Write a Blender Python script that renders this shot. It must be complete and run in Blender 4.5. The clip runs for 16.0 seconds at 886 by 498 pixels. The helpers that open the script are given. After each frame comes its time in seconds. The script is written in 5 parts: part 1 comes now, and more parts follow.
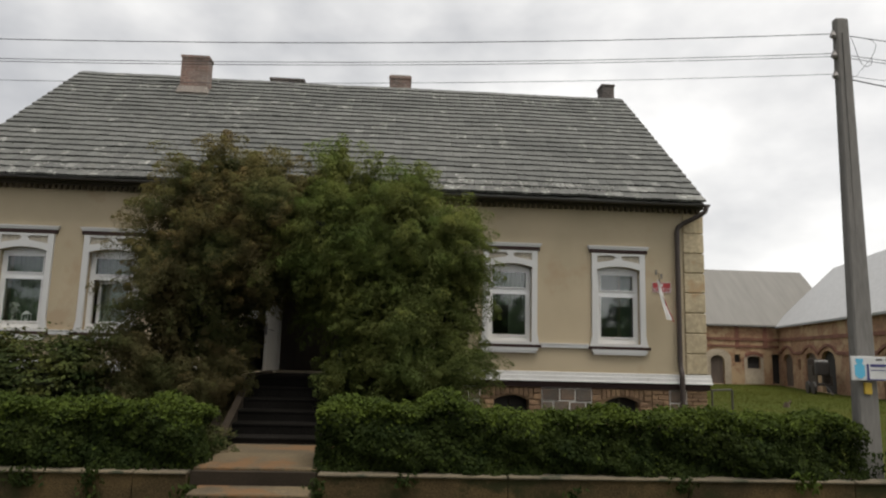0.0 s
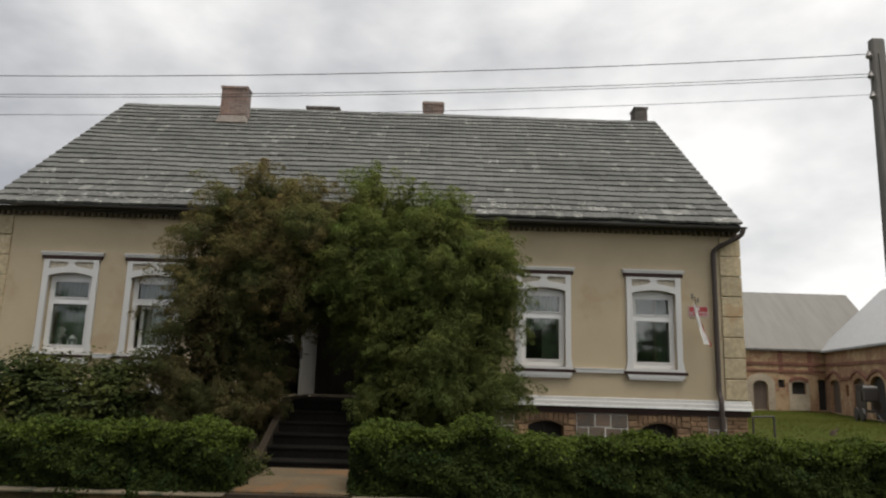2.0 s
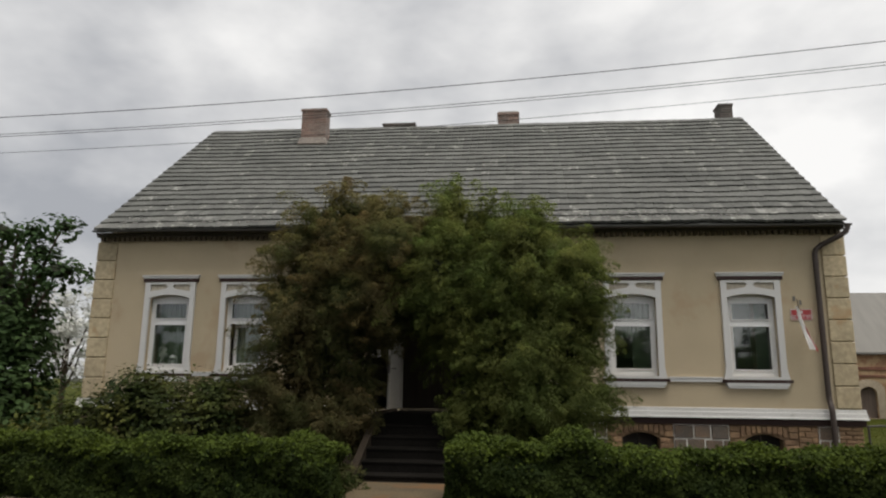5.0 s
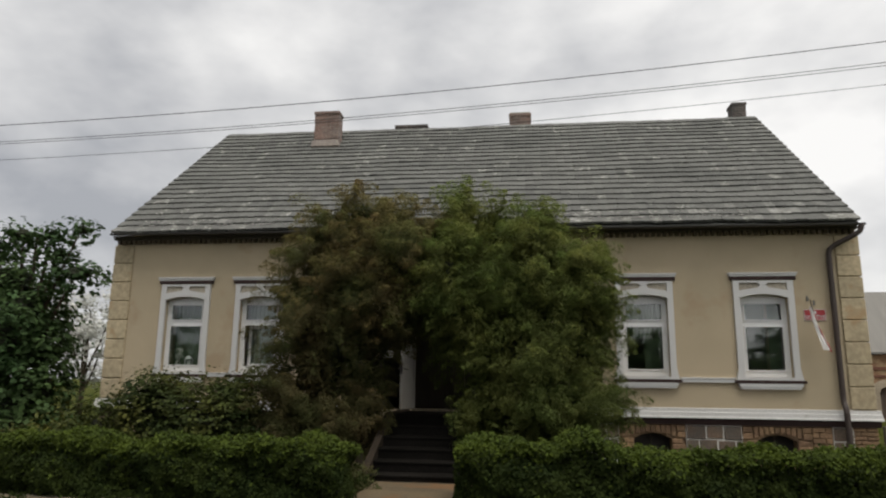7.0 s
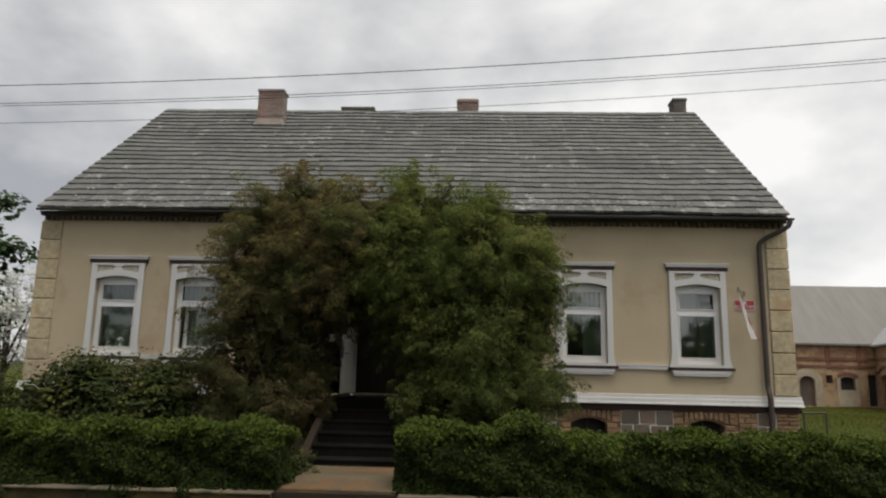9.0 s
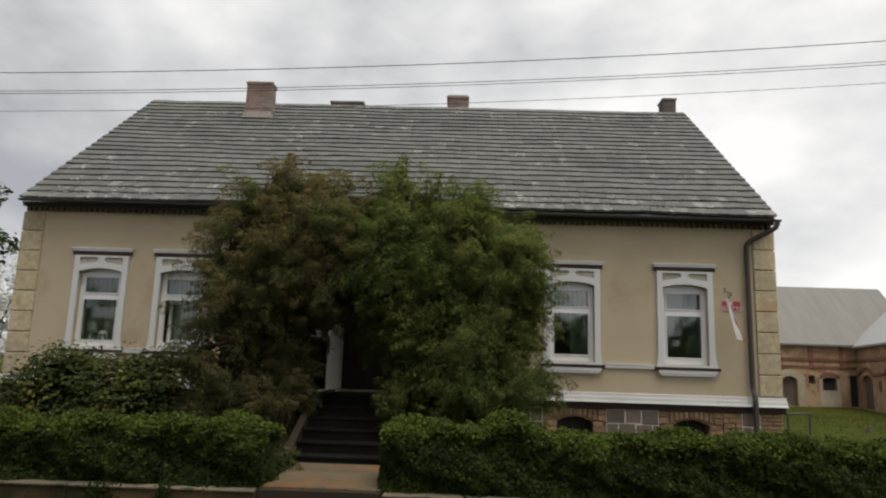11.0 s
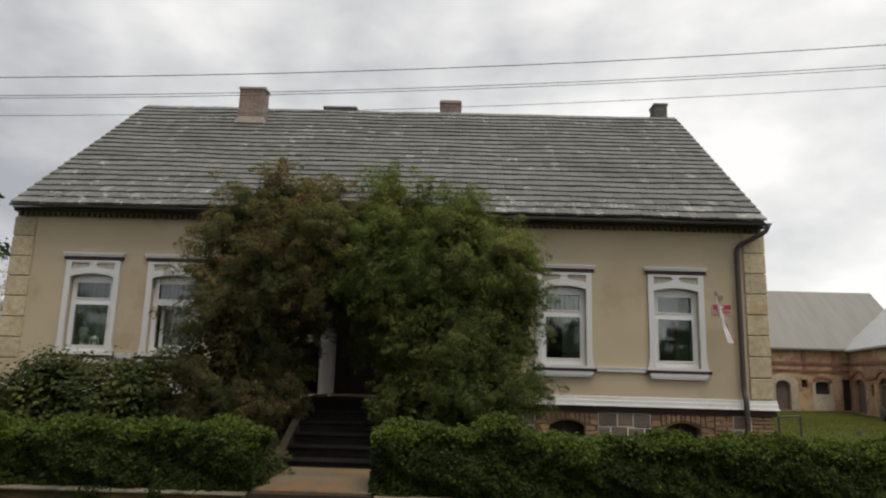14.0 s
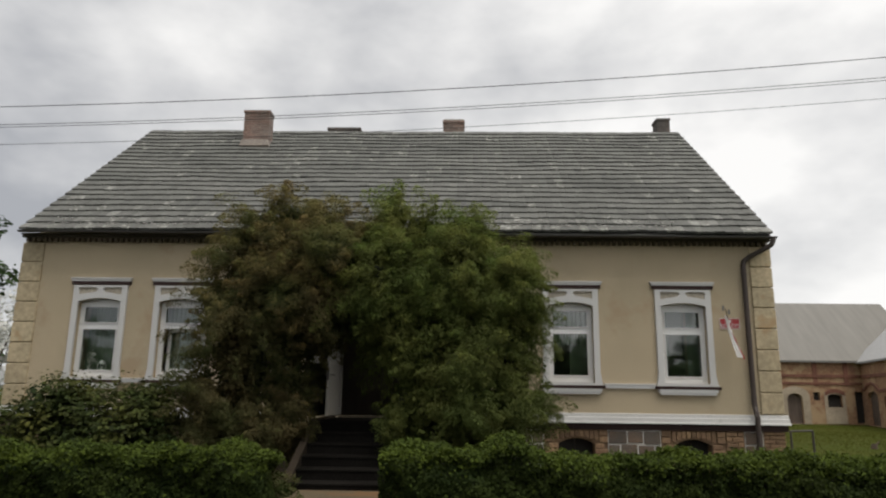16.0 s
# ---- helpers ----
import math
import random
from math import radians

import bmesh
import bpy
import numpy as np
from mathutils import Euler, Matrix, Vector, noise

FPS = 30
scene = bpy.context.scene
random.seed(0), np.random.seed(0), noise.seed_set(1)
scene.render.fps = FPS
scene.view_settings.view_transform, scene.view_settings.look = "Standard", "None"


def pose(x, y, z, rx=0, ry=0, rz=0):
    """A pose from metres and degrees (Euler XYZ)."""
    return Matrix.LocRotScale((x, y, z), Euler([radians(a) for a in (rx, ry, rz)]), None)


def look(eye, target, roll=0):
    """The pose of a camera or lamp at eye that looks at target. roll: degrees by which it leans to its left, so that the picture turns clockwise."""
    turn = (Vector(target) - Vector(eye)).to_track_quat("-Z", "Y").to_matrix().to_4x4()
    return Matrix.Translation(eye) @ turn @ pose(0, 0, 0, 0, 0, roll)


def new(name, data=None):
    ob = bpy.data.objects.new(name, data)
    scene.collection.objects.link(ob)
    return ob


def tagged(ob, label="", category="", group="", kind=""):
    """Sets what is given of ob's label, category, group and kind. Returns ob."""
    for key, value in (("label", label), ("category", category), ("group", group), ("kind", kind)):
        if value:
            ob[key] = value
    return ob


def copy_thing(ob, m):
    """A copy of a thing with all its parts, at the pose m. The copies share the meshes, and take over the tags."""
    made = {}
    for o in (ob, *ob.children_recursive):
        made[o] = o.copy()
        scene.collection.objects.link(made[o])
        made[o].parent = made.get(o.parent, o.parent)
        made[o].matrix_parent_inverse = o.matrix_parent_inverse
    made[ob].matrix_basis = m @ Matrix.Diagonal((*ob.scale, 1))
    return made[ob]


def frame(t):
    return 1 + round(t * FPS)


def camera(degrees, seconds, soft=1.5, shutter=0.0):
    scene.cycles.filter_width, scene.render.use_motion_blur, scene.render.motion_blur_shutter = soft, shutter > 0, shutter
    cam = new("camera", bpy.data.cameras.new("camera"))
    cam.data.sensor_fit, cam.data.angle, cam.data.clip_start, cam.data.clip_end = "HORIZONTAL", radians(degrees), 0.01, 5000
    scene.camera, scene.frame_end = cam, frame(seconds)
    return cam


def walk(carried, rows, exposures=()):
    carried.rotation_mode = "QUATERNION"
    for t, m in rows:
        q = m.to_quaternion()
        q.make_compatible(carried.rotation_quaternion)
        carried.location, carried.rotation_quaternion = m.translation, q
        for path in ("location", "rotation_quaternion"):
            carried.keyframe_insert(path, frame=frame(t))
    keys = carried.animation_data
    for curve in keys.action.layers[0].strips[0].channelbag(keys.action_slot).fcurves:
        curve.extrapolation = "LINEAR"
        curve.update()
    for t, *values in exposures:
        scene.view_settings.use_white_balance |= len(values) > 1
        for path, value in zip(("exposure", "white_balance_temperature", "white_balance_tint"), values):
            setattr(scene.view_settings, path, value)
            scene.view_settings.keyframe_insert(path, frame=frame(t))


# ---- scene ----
cam = camera(67.0, 16.0, soft=2.2)
PATH = [
    (0, (-0.437, -13.331, 1.781), (-0.316, -11.357, 2.077), 1.5),
    (0.5, (-0.462, -13.249, 1.79), (-0.426, -11.277, 2.118), 1.4),
    (1, (-0.429, -13.357, 1.773), (-0.444, -11.39, 2.135), 1.8),
    (1.5, (-0.401, -13.386, 1.781), (-0.426, -11.413, 2.111), 1.6),
    (2, (-0.4, -13.41, 1.798), (-0.385, -11.443, 2.159), 1.7),
    (2.5, (-0.508, -13.413, 1.826), (-0.546, -11.452, 2.218), 1.0),
    (3, (-0.537, -13.391, 1.737), (-0.559, -11.432, 2.141), 1.9),
    (3.5, (-0.54, -13.371, 1.791), (-0.556, -11.406, 2.161), 2.1),
    (4, (-0.513, -13.348, 1.79), (-0.597, -11.378, 2.126), 1.5),
    (4.5, (-0.517, -13.355, 1.798), (-0.64, -11.394, 2.171), 0.7),
    (5, (-0.542, -13.344, 1.793), (-0.752, -11.395, 2.185), 0.7),
    (5.2, (-0.516, -13.357, 1.793), (-0.754, -11.410, 2.184), 0.6),
    (7.3, (-0.458, -13.417, 1.804), (-0.713, -11.472, 2.197), 0.7),
    (7.5, (-0.464, -13.39, 1.791), (-0.654, -11.441, 2.194), 1.3),
    (8, (-0.493, -13.385, 1.766), (-0.614, -11.43, 2.17), 1.7),
    (8.5, (-0.48, -13.366, 1.769), (-0.603, -11.402, 2.124), 1.5),
    (9, (-0.491, -13.361, 1.778), (-0.577, -11.395, 2.133), 1.2),
    (9.5, (-0.476, -13.333, 1.792), (-0.553, -11.364, 2.132), 1.9),
    (9.7, (-0.486, -13.331, 1.807), (-0.552, -11.363, 2.160), 1.7),
    (11.8, (-0.505, -13.283, 1.779), (-0.545, -11.313, 2.120), 1.7),
    (12, (-0.505, -13.295, 1.769), (-0.543, -11.327, 2.118), 1.6),
    (12.5, (-0.485, -13.322, 1.794), (-0.551, -11.358, 2.167), 1.0),
    (13, (-0.443, -13.316, 1.77), (-0.486, -11.35, 2.135), 0.8),
    (13.5, (-0.474, -13.309, 1.773), (-0.532, -11.346, 2.147), 1.6),
    (14, (-0.451, -13.323, 1.769), (-0.485, -11.356, 2.131), 1.6),
    (14.5, (-0.474, -13.31, 1.779), (-0.484, -11.341, 2.129), 2.4),
    (15, (-0.465, -13.31, 1.78), (-0.477, -11.343, 2.141), 1.6),
    (15.5, (-0.469, -13.3, 1.792), (-0.482, -11.333, 2.149), 1.3),
    (16, (-0.434, -13.341, 1.792), (-0.487, -11.385, 2.205), 0.7),
]
EXPOSURES = [(0, 0.14), (1, 0.08), (2, 0.10), (2.5, 0.04), (3, -0.09), (4, -0.07), (4.5, 0.03), (5, 0.03), (8, 0.04), (9.5, 0.03), (12, 0.13), (12.5, 0.14), (13.5, 0.08), (15, 0.08), (16, 0.06)]
walk(cam, [(t, look(eye, target, roll)) for t, eye, target, roll in PATH], EXPOSURES)

# ---- light ----
world = bpy.data.worlds.new("overcast_sky")
scene.world = world
world.use_nodes = True
wn, wl = world.node_tree.nodes, world.node_tree.links
wn.clear()
sky = wn.new("ShaderNodeTexSky")
sky.sky_type, sky.sun_disc = "NISHITA", False
sky.sun_elevation, sky.sun_rotation = radians(70), radians(139)
coord = wn.new("ShaderNodeTexCoord")
squash = wn.new("ShaderNodeMapping")
squash.inputs["Scale"].default_value = (1.6, 1.6, 2.9)
squash.inputs["Location"].default_value = (0.35, 0.2, 0.1)
clouds = wn.new("ShaderNodeTexNoise")
clouds.inputs["Scale"].default_value, clouds.inputs["Detail"].default_value, clouds.inputs["Roughness"].default_value = 1.9, 5.0, 0.48
ramp = wn.new("ShaderNodeValToRGB")
ramp.color_ramp.elements[0].position, ramp.color_ramp.elements[0].color = 0.33, (0.345, 0.352, 0.372, 1)
ramp.color_ramp.elements[1].position, ramp.color_ramp.elements[1].color = 0.77, (0.845, 0.832, 0.810, 1)
over = wn.new("ShaderNodeMixRGB")
over.inputs["Fac"].default_value = 0.94
thin = wn.new("ShaderNodeMixRGB")
thin.blend_type, thin.inputs["Fac"].default_value, thin.inputs["Color2"].default_value = "MULTIPLY", 1.0, (0.1, 0.1, 0.1, 1)
back = wn.new("ShaderNodeBackground")
back.inputs["Strength"].default_value = 1.17
outw = wn.new("ShaderNodeOutputWorld")
wl.new(coord.outputs["Generated"], squash.inputs["Vector"])
wl.new(squash.outputs["Vector"], clouds.inputs["Vector"])
axes = wn.new("ShaderNodeSeparateXYZ")
lean = wn.new("ShaderNodeMath")
lean.operation = "MULTIPLY_ADD"
lean.inputs[1].default_value = 0.26
wl.new(coord.outputs["Generated"], axes.inputs["Vector"])
wl.new(axes.outputs["X"], lean.inputs[0])
wisps = wn.new("ShaderNodeTexNoise")
wisps.inputs["Scale"].default_value, wisps.inputs["Detail"].default_value, wisps.inputs["Roughness"].default_value = 6.5, 4.0, 0.5
wl.new(squash.outputs["Vector"], wisps.inputs["Vector"])
torn = wn.new("ShaderNodeMath")
torn.operation, torn.inputs[1].default_value = "MULTIPLY_ADD", 0.22
wl.new(wisps.outputs["Fac"], torn.inputs[0])
even = wn.new("ShaderNodeMath")
even.operation, even.inputs[1].default_value = "SUBTRACT", 0.11
wl.new(clouds.outputs["Fac"], even.inputs[0])
wl.new(even.outputs["Value"], torn.inputs[2])
wl.new(torn.outputs["Value"], lean.inputs[2])
rise = wn.new("ShaderNodeMath")
rise.operation = "MULTIPLY_ADD"
rise.inputs[1].default_value = 0.28
wl.new(axes.outputs["Z"], rise.inputs[0])
wl.new(lean.outputs["Value"], rise.inputs[2])
wl.new(rise.outputs["Value"], ramp.inputs["Fac"])
wl.new(sky.outputs["Color"], thin.inputs["Color1"])
wl.new(thin.outputs["Color"], over.inputs["Color1"])
wl.new(ramp.outputs["Color"], over.inputs["Color2"])
wl.new(over.outputs["Color"], back.inputs["Color"])
wl.new(back.outputs["Background"], outw.inputs["Surface"])

sun_data = bpy.data.lights.new("sun", "SUN")
sun_data.energy, sun_data.angle, sun_data.color = 2.85, radians(40), (1.0, 0.95, 0.87)
sun = new("sun", sun_data)
sun.matrix_world = look((6, -6.5, 30), (0, 0, 0))


# ---- materials ----
def material(name, base, rough=0.8, scale=6.0, amount=0.25, fine=60.0, bump=0.25, metal=0.0, other=None, patch=0.0, patch_colour=(0.5, 0.5, 0.5),
             patch_scale=2.0, island=0.0, per_object=0.0, stretch=(1, 1, 1), spec=0.5, depth=0.01):
    """A worn surface: broad stains, fine grain, relief, and if wanted patches with a shape of their own."""
    m = bpy.data.materials.new(name)
    m.use_nodes = True
    n, l = m.node_tree.nodes, m.node_tree.links
    b = n["Principled BSDF"]
    b.inputs["Roughness"].default_value, b.inputs["Metallic"].default_value = rough, metal
    b.inputs["Specular IOR Level"].default_value = spec
    c = n.new("ShaderNodeTexCoord")
    mp = n.new("ShaderNodeMapping")
    mp.inputs["Scale"].default_value = stretch
    g = n.new("ShaderNodeNewGeometry")
    l.new(g.outputs["Position"], mp.inputs["Vector"])
    big = n.new("ShaderNodeTexNoise")
    big.inputs["Scale"].default_value, big.inputs["Detail"].default_value = scale * 0.25, 5
    small = n.new("ShaderNodeTexNoise")
    small.inputs["Scale"].default_value, small.inputs["Detail"].default_value = fine, 4
    for t in (big, small):
        l.new(mp.outputs["Vector"], t.inputs["Vector"])
    other = other or tuple(v * 0.55 for v in base)
    mix = n.new("ShaderNodeMixRGB")
    mix.inputs["Color1"].default_value, mix.inputs["Color2"].default_value = (*base, 1), (*other, 1)
    r1 = n.new("ShaderNodeMapRange")
    r1.inputs["From Min"].default_value, r1.inputs["From Max"].default_value, r1.inputs["To Max"].default_value = 0.38, 0.68, min(1.0, amount * 2)
    l.new(big.outputs["Fac"], r1.inputs["Value"])
    l.new(r1.outputs["Result"], mix.inputs["Fac"])
    grain = n.new("ShaderNodeMixRGB")
    grain.blend_type, grain.inputs["Fac"].default_value = "OVERLAY", min(1.0, amount * 1.6)
    l.new(mix.outputs["Color"], grain.inputs["Color1"])
    l.new(small.outputs["Fac"], grain.inputs["Color2"])
    out = grain.outputs["Color"]
    if patch > 0:
        pn = n.new("ShaderNodeTexNoise")
        pn.inputs["Scale"].default_value, pn.inputs["Detail"].default_value, pn.inputs["Roughness"].default_value = patch_scale, 8, 0.65
        l.new(mp.outputs["Vector"], pn.inputs["Vector"])
        pr = n.new("ShaderNodeMapRange")
        pr.inputs["From Min"].default_value, pr.inputs["From Max"].default_value = 0.68 - 0.35 * patch, 0.76 - 0.35 * patch
        l.new(pn.outputs["Fac"], pr.inputs["Value"])
        pm = n.new("ShaderNodeMixRGB")
        pm.inputs["Color2"].default_value = (*patch_colour, 1)
        l.new(pr.outputs["Result"], pm.inputs["Fac"])
        l.new(out, pm.inputs["Color1"])
        out = pm.outputs["Color"]
    for share, source in ((island, ("ShaderNodeNewGeometry", "Random Per Island")), (per_object, ("ShaderNodeObjectInfo", "Random"))):
        if share > 0:
            s = n.new(source[0])
            k = n.new("ShaderNodeMapRange")
            k.inputs["To Min"].default_value, k.inputs["To Max"].default_value = 1 - share, 1 + share
            l.new(s.outputs[source[1]], k.inputs["Value"])
            h = n.new("ShaderNodeMixRGB")
            h.blend_type, h.inputs["Fac"].default_value = "MULTIPLY", 1.0
            l.new(out, h.inputs["Color1"])
            l.new(k.outputs["Result"], h.inputs["Color2"])
            out = h.outputs["Color"]
    l.new(out, b.inputs["Base Color"])
    if bump > 0:
        bp = n.new("ShaderNodeBump")
        bp.inputs["Strength"].default_value, bp.inputs["Distance"].default_value = bump, depth
        l.new(small.outputs["Fac"], bp.inputs["Height"])
        l.new(bp.outputs["Normal"], b.inputs["Normal"])
    return m


def leaf_material(name, base, other, rough=0.7, spread=0.5, clump=1.2, spec=0.15):
    """Leaves that differ one by one and clump by clump, a little light passing through."""
    m = bpy.data.materials.new(name)
    m.use_nodes = True
    n, l = m.node_tree.nodes, m.node_tree.links
    b = n["Principled BSDF"]
    b.inputs["Roughness"].default_value = rough
    b.inputs["Specular IOR Level"].default_value = spec
    g = n.new("ShaderNodeNewGeometry")
    no = n.new("ShaderNodeTexNoise")
    no.inputs["Scale"].default_value, no.inputs["Detail"].default_value = clump, 3
    l.new(g.outputs["Position"], no.inputs["Vector"])
    r = n.new("ShaderNodeMapRange")
    r.inputs["From Min"].default_value, r.inputs["From Max"].default_value = 0.35, 0.65
    l.new(no.outputs["Fac"], r.inputs["Value"])
    mix = n.new("ShaderNodeMixRGB")
    mix.inputs["Color1"].default_value, mix.inputs["Color2"].default_value = (*base, 1), (*other, 1)
    l.new(r.outputs["Result"], mix.inputs["Fac"])
    k = n.new("ShaderNodeMapRange")
    k.inputs["To Min"].default_value, k.inputs["To Max"].default_value = 1 - spread, 1 + spread
    l.new(g.outputs["Random Per Island"], k.inputs["Value"])
    h = n.new("ShaderNodeMixRGB")
    h.blend_type, h.inputs["Fac"].default_value = "MULTIPLY", 1.0
    l.new(mix.outputs["Color"], h.inputs["Color1"])
    l.new(k.outputs["Result"], h.inputs["Color2"])
    l.new(h.outputs["Color"], b.inputs["Base Color"])
    t = n.new("ShaderNodeBsdfTranslucent")
    l.new(h.outputs["Color"], t.inputs["Color"])
    ms = n.new("ShaderNodeMixShader")
    ms.inputs["Fac"].default_value = 0.25
    l.new(b.outputs["BSDF"], ms.inputs[1])
    l.new(t.outputs["BSDF"], ms.inputs[2])
    l.new(ms.outputs["Shader"], n["Material Output"].inputs["Surface"])
    return m


def glass_material(name):
    m = bpy.data.materials.new(name)
    m.use_nodes = True
    n, l = m.node_tree.nodes, m.node_tree.links
    n.remove(n["Principled BSDF"])
    gl = n.new("ShaderNodeBsdfGlossy")
    gl.inputs["Roughness"].default_value = 0.03
    tr = n.new("ShaderNodeBsdfTransparent")
    tr.inputs["Color"].default_value = (0.86, 0.90, 0.88, 1)
    face = n.new("ShaderNodeLayerWeight")
    face.inputs["Blend"].default_value = 0.5
    steep = n.new("ShaderNodeMath")
    steep.operation, steep.inputs[1].default_value = "POWER", 3.0
    fr = n.new("ShaderNodeMapRange")
    fr.inputs["To Min"].default_value, fr.inputs["To Max"].default_value = 0.13, 0.9
    l.new(face.outputs["Facing"], steep.inputs[0])
    l.new(steep.outputs["Value"], fr.inputs["Value"])
    ms = n.new("ShaderNodeMixShader")
    wav = n.new("ShaderNodeTexNoise")
    wav.inputs["Scale"].default_value = 2.5
    bp = n.new("ShaderNodeBump")
    bp.inputs["Strength"].default_value, bp.inputs["Distance"].default_value = 0.08, 0.02
    l.new(wav.outputs["Fac"], bp.inputs["Height"])
    l.new(bp.outputs["Normal"], gl.inputs["Normal"])
    l.new(fr.outputs["Result"], ms.inputs["Fac"])
    l.new(tr.outputs["BSDF"], ms.inputs[1])
    l.new(gl.outputs["BSDF"], ms.inputs[2])
    l.new(ms.outputs["Shader"], n["Material Output"].inputs["Surface"])
    return m


PLASTER = material("ochre_plaster", (0.465, 0.382, 0.262), 0.9, 3.0, 0.30, 90, 0.3, other=(0.375, 0.315, 0.212), patch=0.32, patch_colour=(0.395, 0.305, 0.20), patch_scale=0.8)
QUOIN = material("sandstone_plaster", (0.44, 0.36, 0.235), 0.9, 6.0, 0.30, 14, 0.6, other=(0.33, 0.28, 0.185), patch=0.32, patch_colour=(0.36, 0.255, 0.145), patch_scale=1.7, per_object=0.15)
WHITE = material("white_paint", (0.575, 0.57, 0.56), 0.6, 5.0, 0.10, 60, 0.12, other=(0.60, 0.59, 0.57))
# White greyed to offset sun on the sloped plinth band; also on a lid.
BANDWHITE = material("greyed_white_paint", (0.50, 0.495, 0.48), 0.7, 5.0, 0.2, 40, 0.2, other=(0.38, 0.37, 0.35), patch=0.2, patch_colour=(0.33, 0.32, 0.29), patch_scale=3.0)
PVC = material("white_pvc", (0.70, 0.70, 0.695), 0.35, 5.0, 0.03, 80, 0.03)
BROWN = material("brown_paint", (0.042, 0.024, 0.021), 0.7, 4.0, 0.2, 70, 0.2, spec=0.2)
DARKBOARD = material("dark_eaves_board", (0.075, 0.062, 0.05), 0.75, 4.0, 0.3, 50, 0.3)
DENTIL = material("brown_brick_dentil", (0.13, 0.102, 0.072), 0.9, 4.0, 0.3, 50, 0.4)
TILE = material("grey_roof_tile", (0.097, 0.098, 0.090), 0.85, 4.0, 0.45, 45, 0.6, other=(0.062, 0.064, 0.058), patch=0.16, patch_colour=(0.20, 0.20, 0.185), patch_scale=5.0, stretch=(0.6, 1, 1), per_object=0.16)
TILE_FAR = material("grey_roof_tile_joined", (0.097, 0.098, 0.090), 0.85, 4.0, 0.45, 45, 0.6, other=(0.062, 0.064, 0.058), patch=0.16, patch_colour=(0.20, 0.20, 0.185), patch_scale=5.0, stretch=(0.6, 1, 1), island=0.16)
TILE_PALE = material("lichened_roof_tile", (0.115, 0.116, 0.104), 0.9, 8.0, 0.4, 45, 0.6, other=(0.085, 0.086, 0.077), patch=0.42, patch_colour=(0.30, 0.30, 0.28), patch_scale=9.0, per_object=0.12)
TILE_BARE = material("bleached_roof_tile", (0.150, 0.150, 0.139), 0.9, 8.0, 0.6, 45, 0.6, other=(0.095, 0.096, 0.088), patch=0.25, patch_colour=(0.25, 0.25, 0.233), patch_scale=9.0, per_object=0.3)
CRUMB = material("crumbled_mortar", (0.29, 0.286, 0.27), 0.95, 8.0, 0.4, 60, 0.5, other=(0.22, 0.215, 0.20), island=0.3)
BRICK = material("chimney_brick", (0.255, 0.165, 0.135), 0.9, 8.0, 0.45, 30, 0.5, other=(0.21, 0.185, 0.165), patch=0.25, patch_colour=(0.33, 0.30, 0.27), patch_scale=6.0, per_object=0.2)
CEMENT = material("grey_cement_fillet", (0.235, 0.205, 0.18), 0.95, 8.0, 0.4, 30, 0.5, other=(0.16, 0.14, 0.125), patch=0.3, patch_colour=(0.30, 0.27, 0.24), patch_scale=5.0)
SOOTBRICK = material("sooty_chimney_brick", (0.135, 0.112, 0.10), 0.9, 8.0, 0.45, 30, 0.5, other=(0.105, 0.098, 0.093), per_object=0.2)
MORTAR = material("mortar", (0.40, 0.36, 0.32), 0.95, 8.0, 0.2, 90, 0.4)
STONE = material("dark_plinth_stone", (0.105, 0.088, 0.072), 0.85, 8.0, 0.45, 40, 0.6, other=(0.165, 0.105, 0.066), per_object=0.25)
SANDBRICK = material("ochre_plinth_brick", (0.27, 0.175, 0.095), 0.9, 8.0, 0.45, 25, 0.6, other=(0.17, 0.10, 0.062), per_object=0.25)
SANDJOINT = material("sandy_mortar", (0.245, 0.165, 0.092), 0.95, 6.0, 0.4, 30, 0.5, other=(0.15, 0.095, 0.06))
SPANDREL = material("grey_sand_render", (0.40, 0.36, 0.29), 0.95, 8.0, 0.4, 30, 0.6, other=(0.28, 0.25, 0.20))
WHITEJOINT = material("white_mortar_joint", (0.62, 0.60, 0.56), 0.95, 8.0, 0.15, 90, 0.4)
PIPE = material("brown_rain_pipe", (0.050, 0.036, 0.030), 0.6, 4.0, 0.2, 60, 0.1)
ZINC = material("dark_gutter", (0.065, 0.06, 0.056), 0.5, 4.0, 0.25, 60, 0.1)
CONCRETE = material("stained_concrete", (0.100, 0.068, 0.032), 0.95, 6.0, 0.55, 40, 0.7, other=(0.034, 0.027, 0.015), patch=0.5, patch_colour=(0.032, 0.031, 0.013), patch_scale=1.8, stretch=(1, 1, 1.2), spec=0.15)
COPING = material("pale_coping", (0.125, 0.100, 0.064), 0.95, 6.0, 0.4, 60, 0.6, other=(0.075, 0.062, 0.042), patch=0.42, patch_colour=(0.035, 0.038, 0.02), patch_scale=3.0)
PATHC = material("worn_path_concrete", (0.098, 0.071, 0.037), 0.95, 6.0, 0.6, 30, 0.7, other=(0.058, 0.043, 0.023), patch=0.5, patch_colour=(0.115, 0.060, 0.022), patch_scale=1.6)
# Far darker than bare concrete: the thujas' shade is put into the colour.
STEPC = material("shaded_step_concrete", (0.014, 0.0128, 0.0115), 1.0, 5.0, 0.5, 40, 0.6, other=(0.008, 0.0075, 0.0065), spec=0.0)
POLEC = material("pole_concrete", (0.18, 0.17, 0.157), 0.9, 4.0, 0.2, 14, 0.25, other=(0.13, 0.122, 0.113), stretch=(2, 2, 0.4))
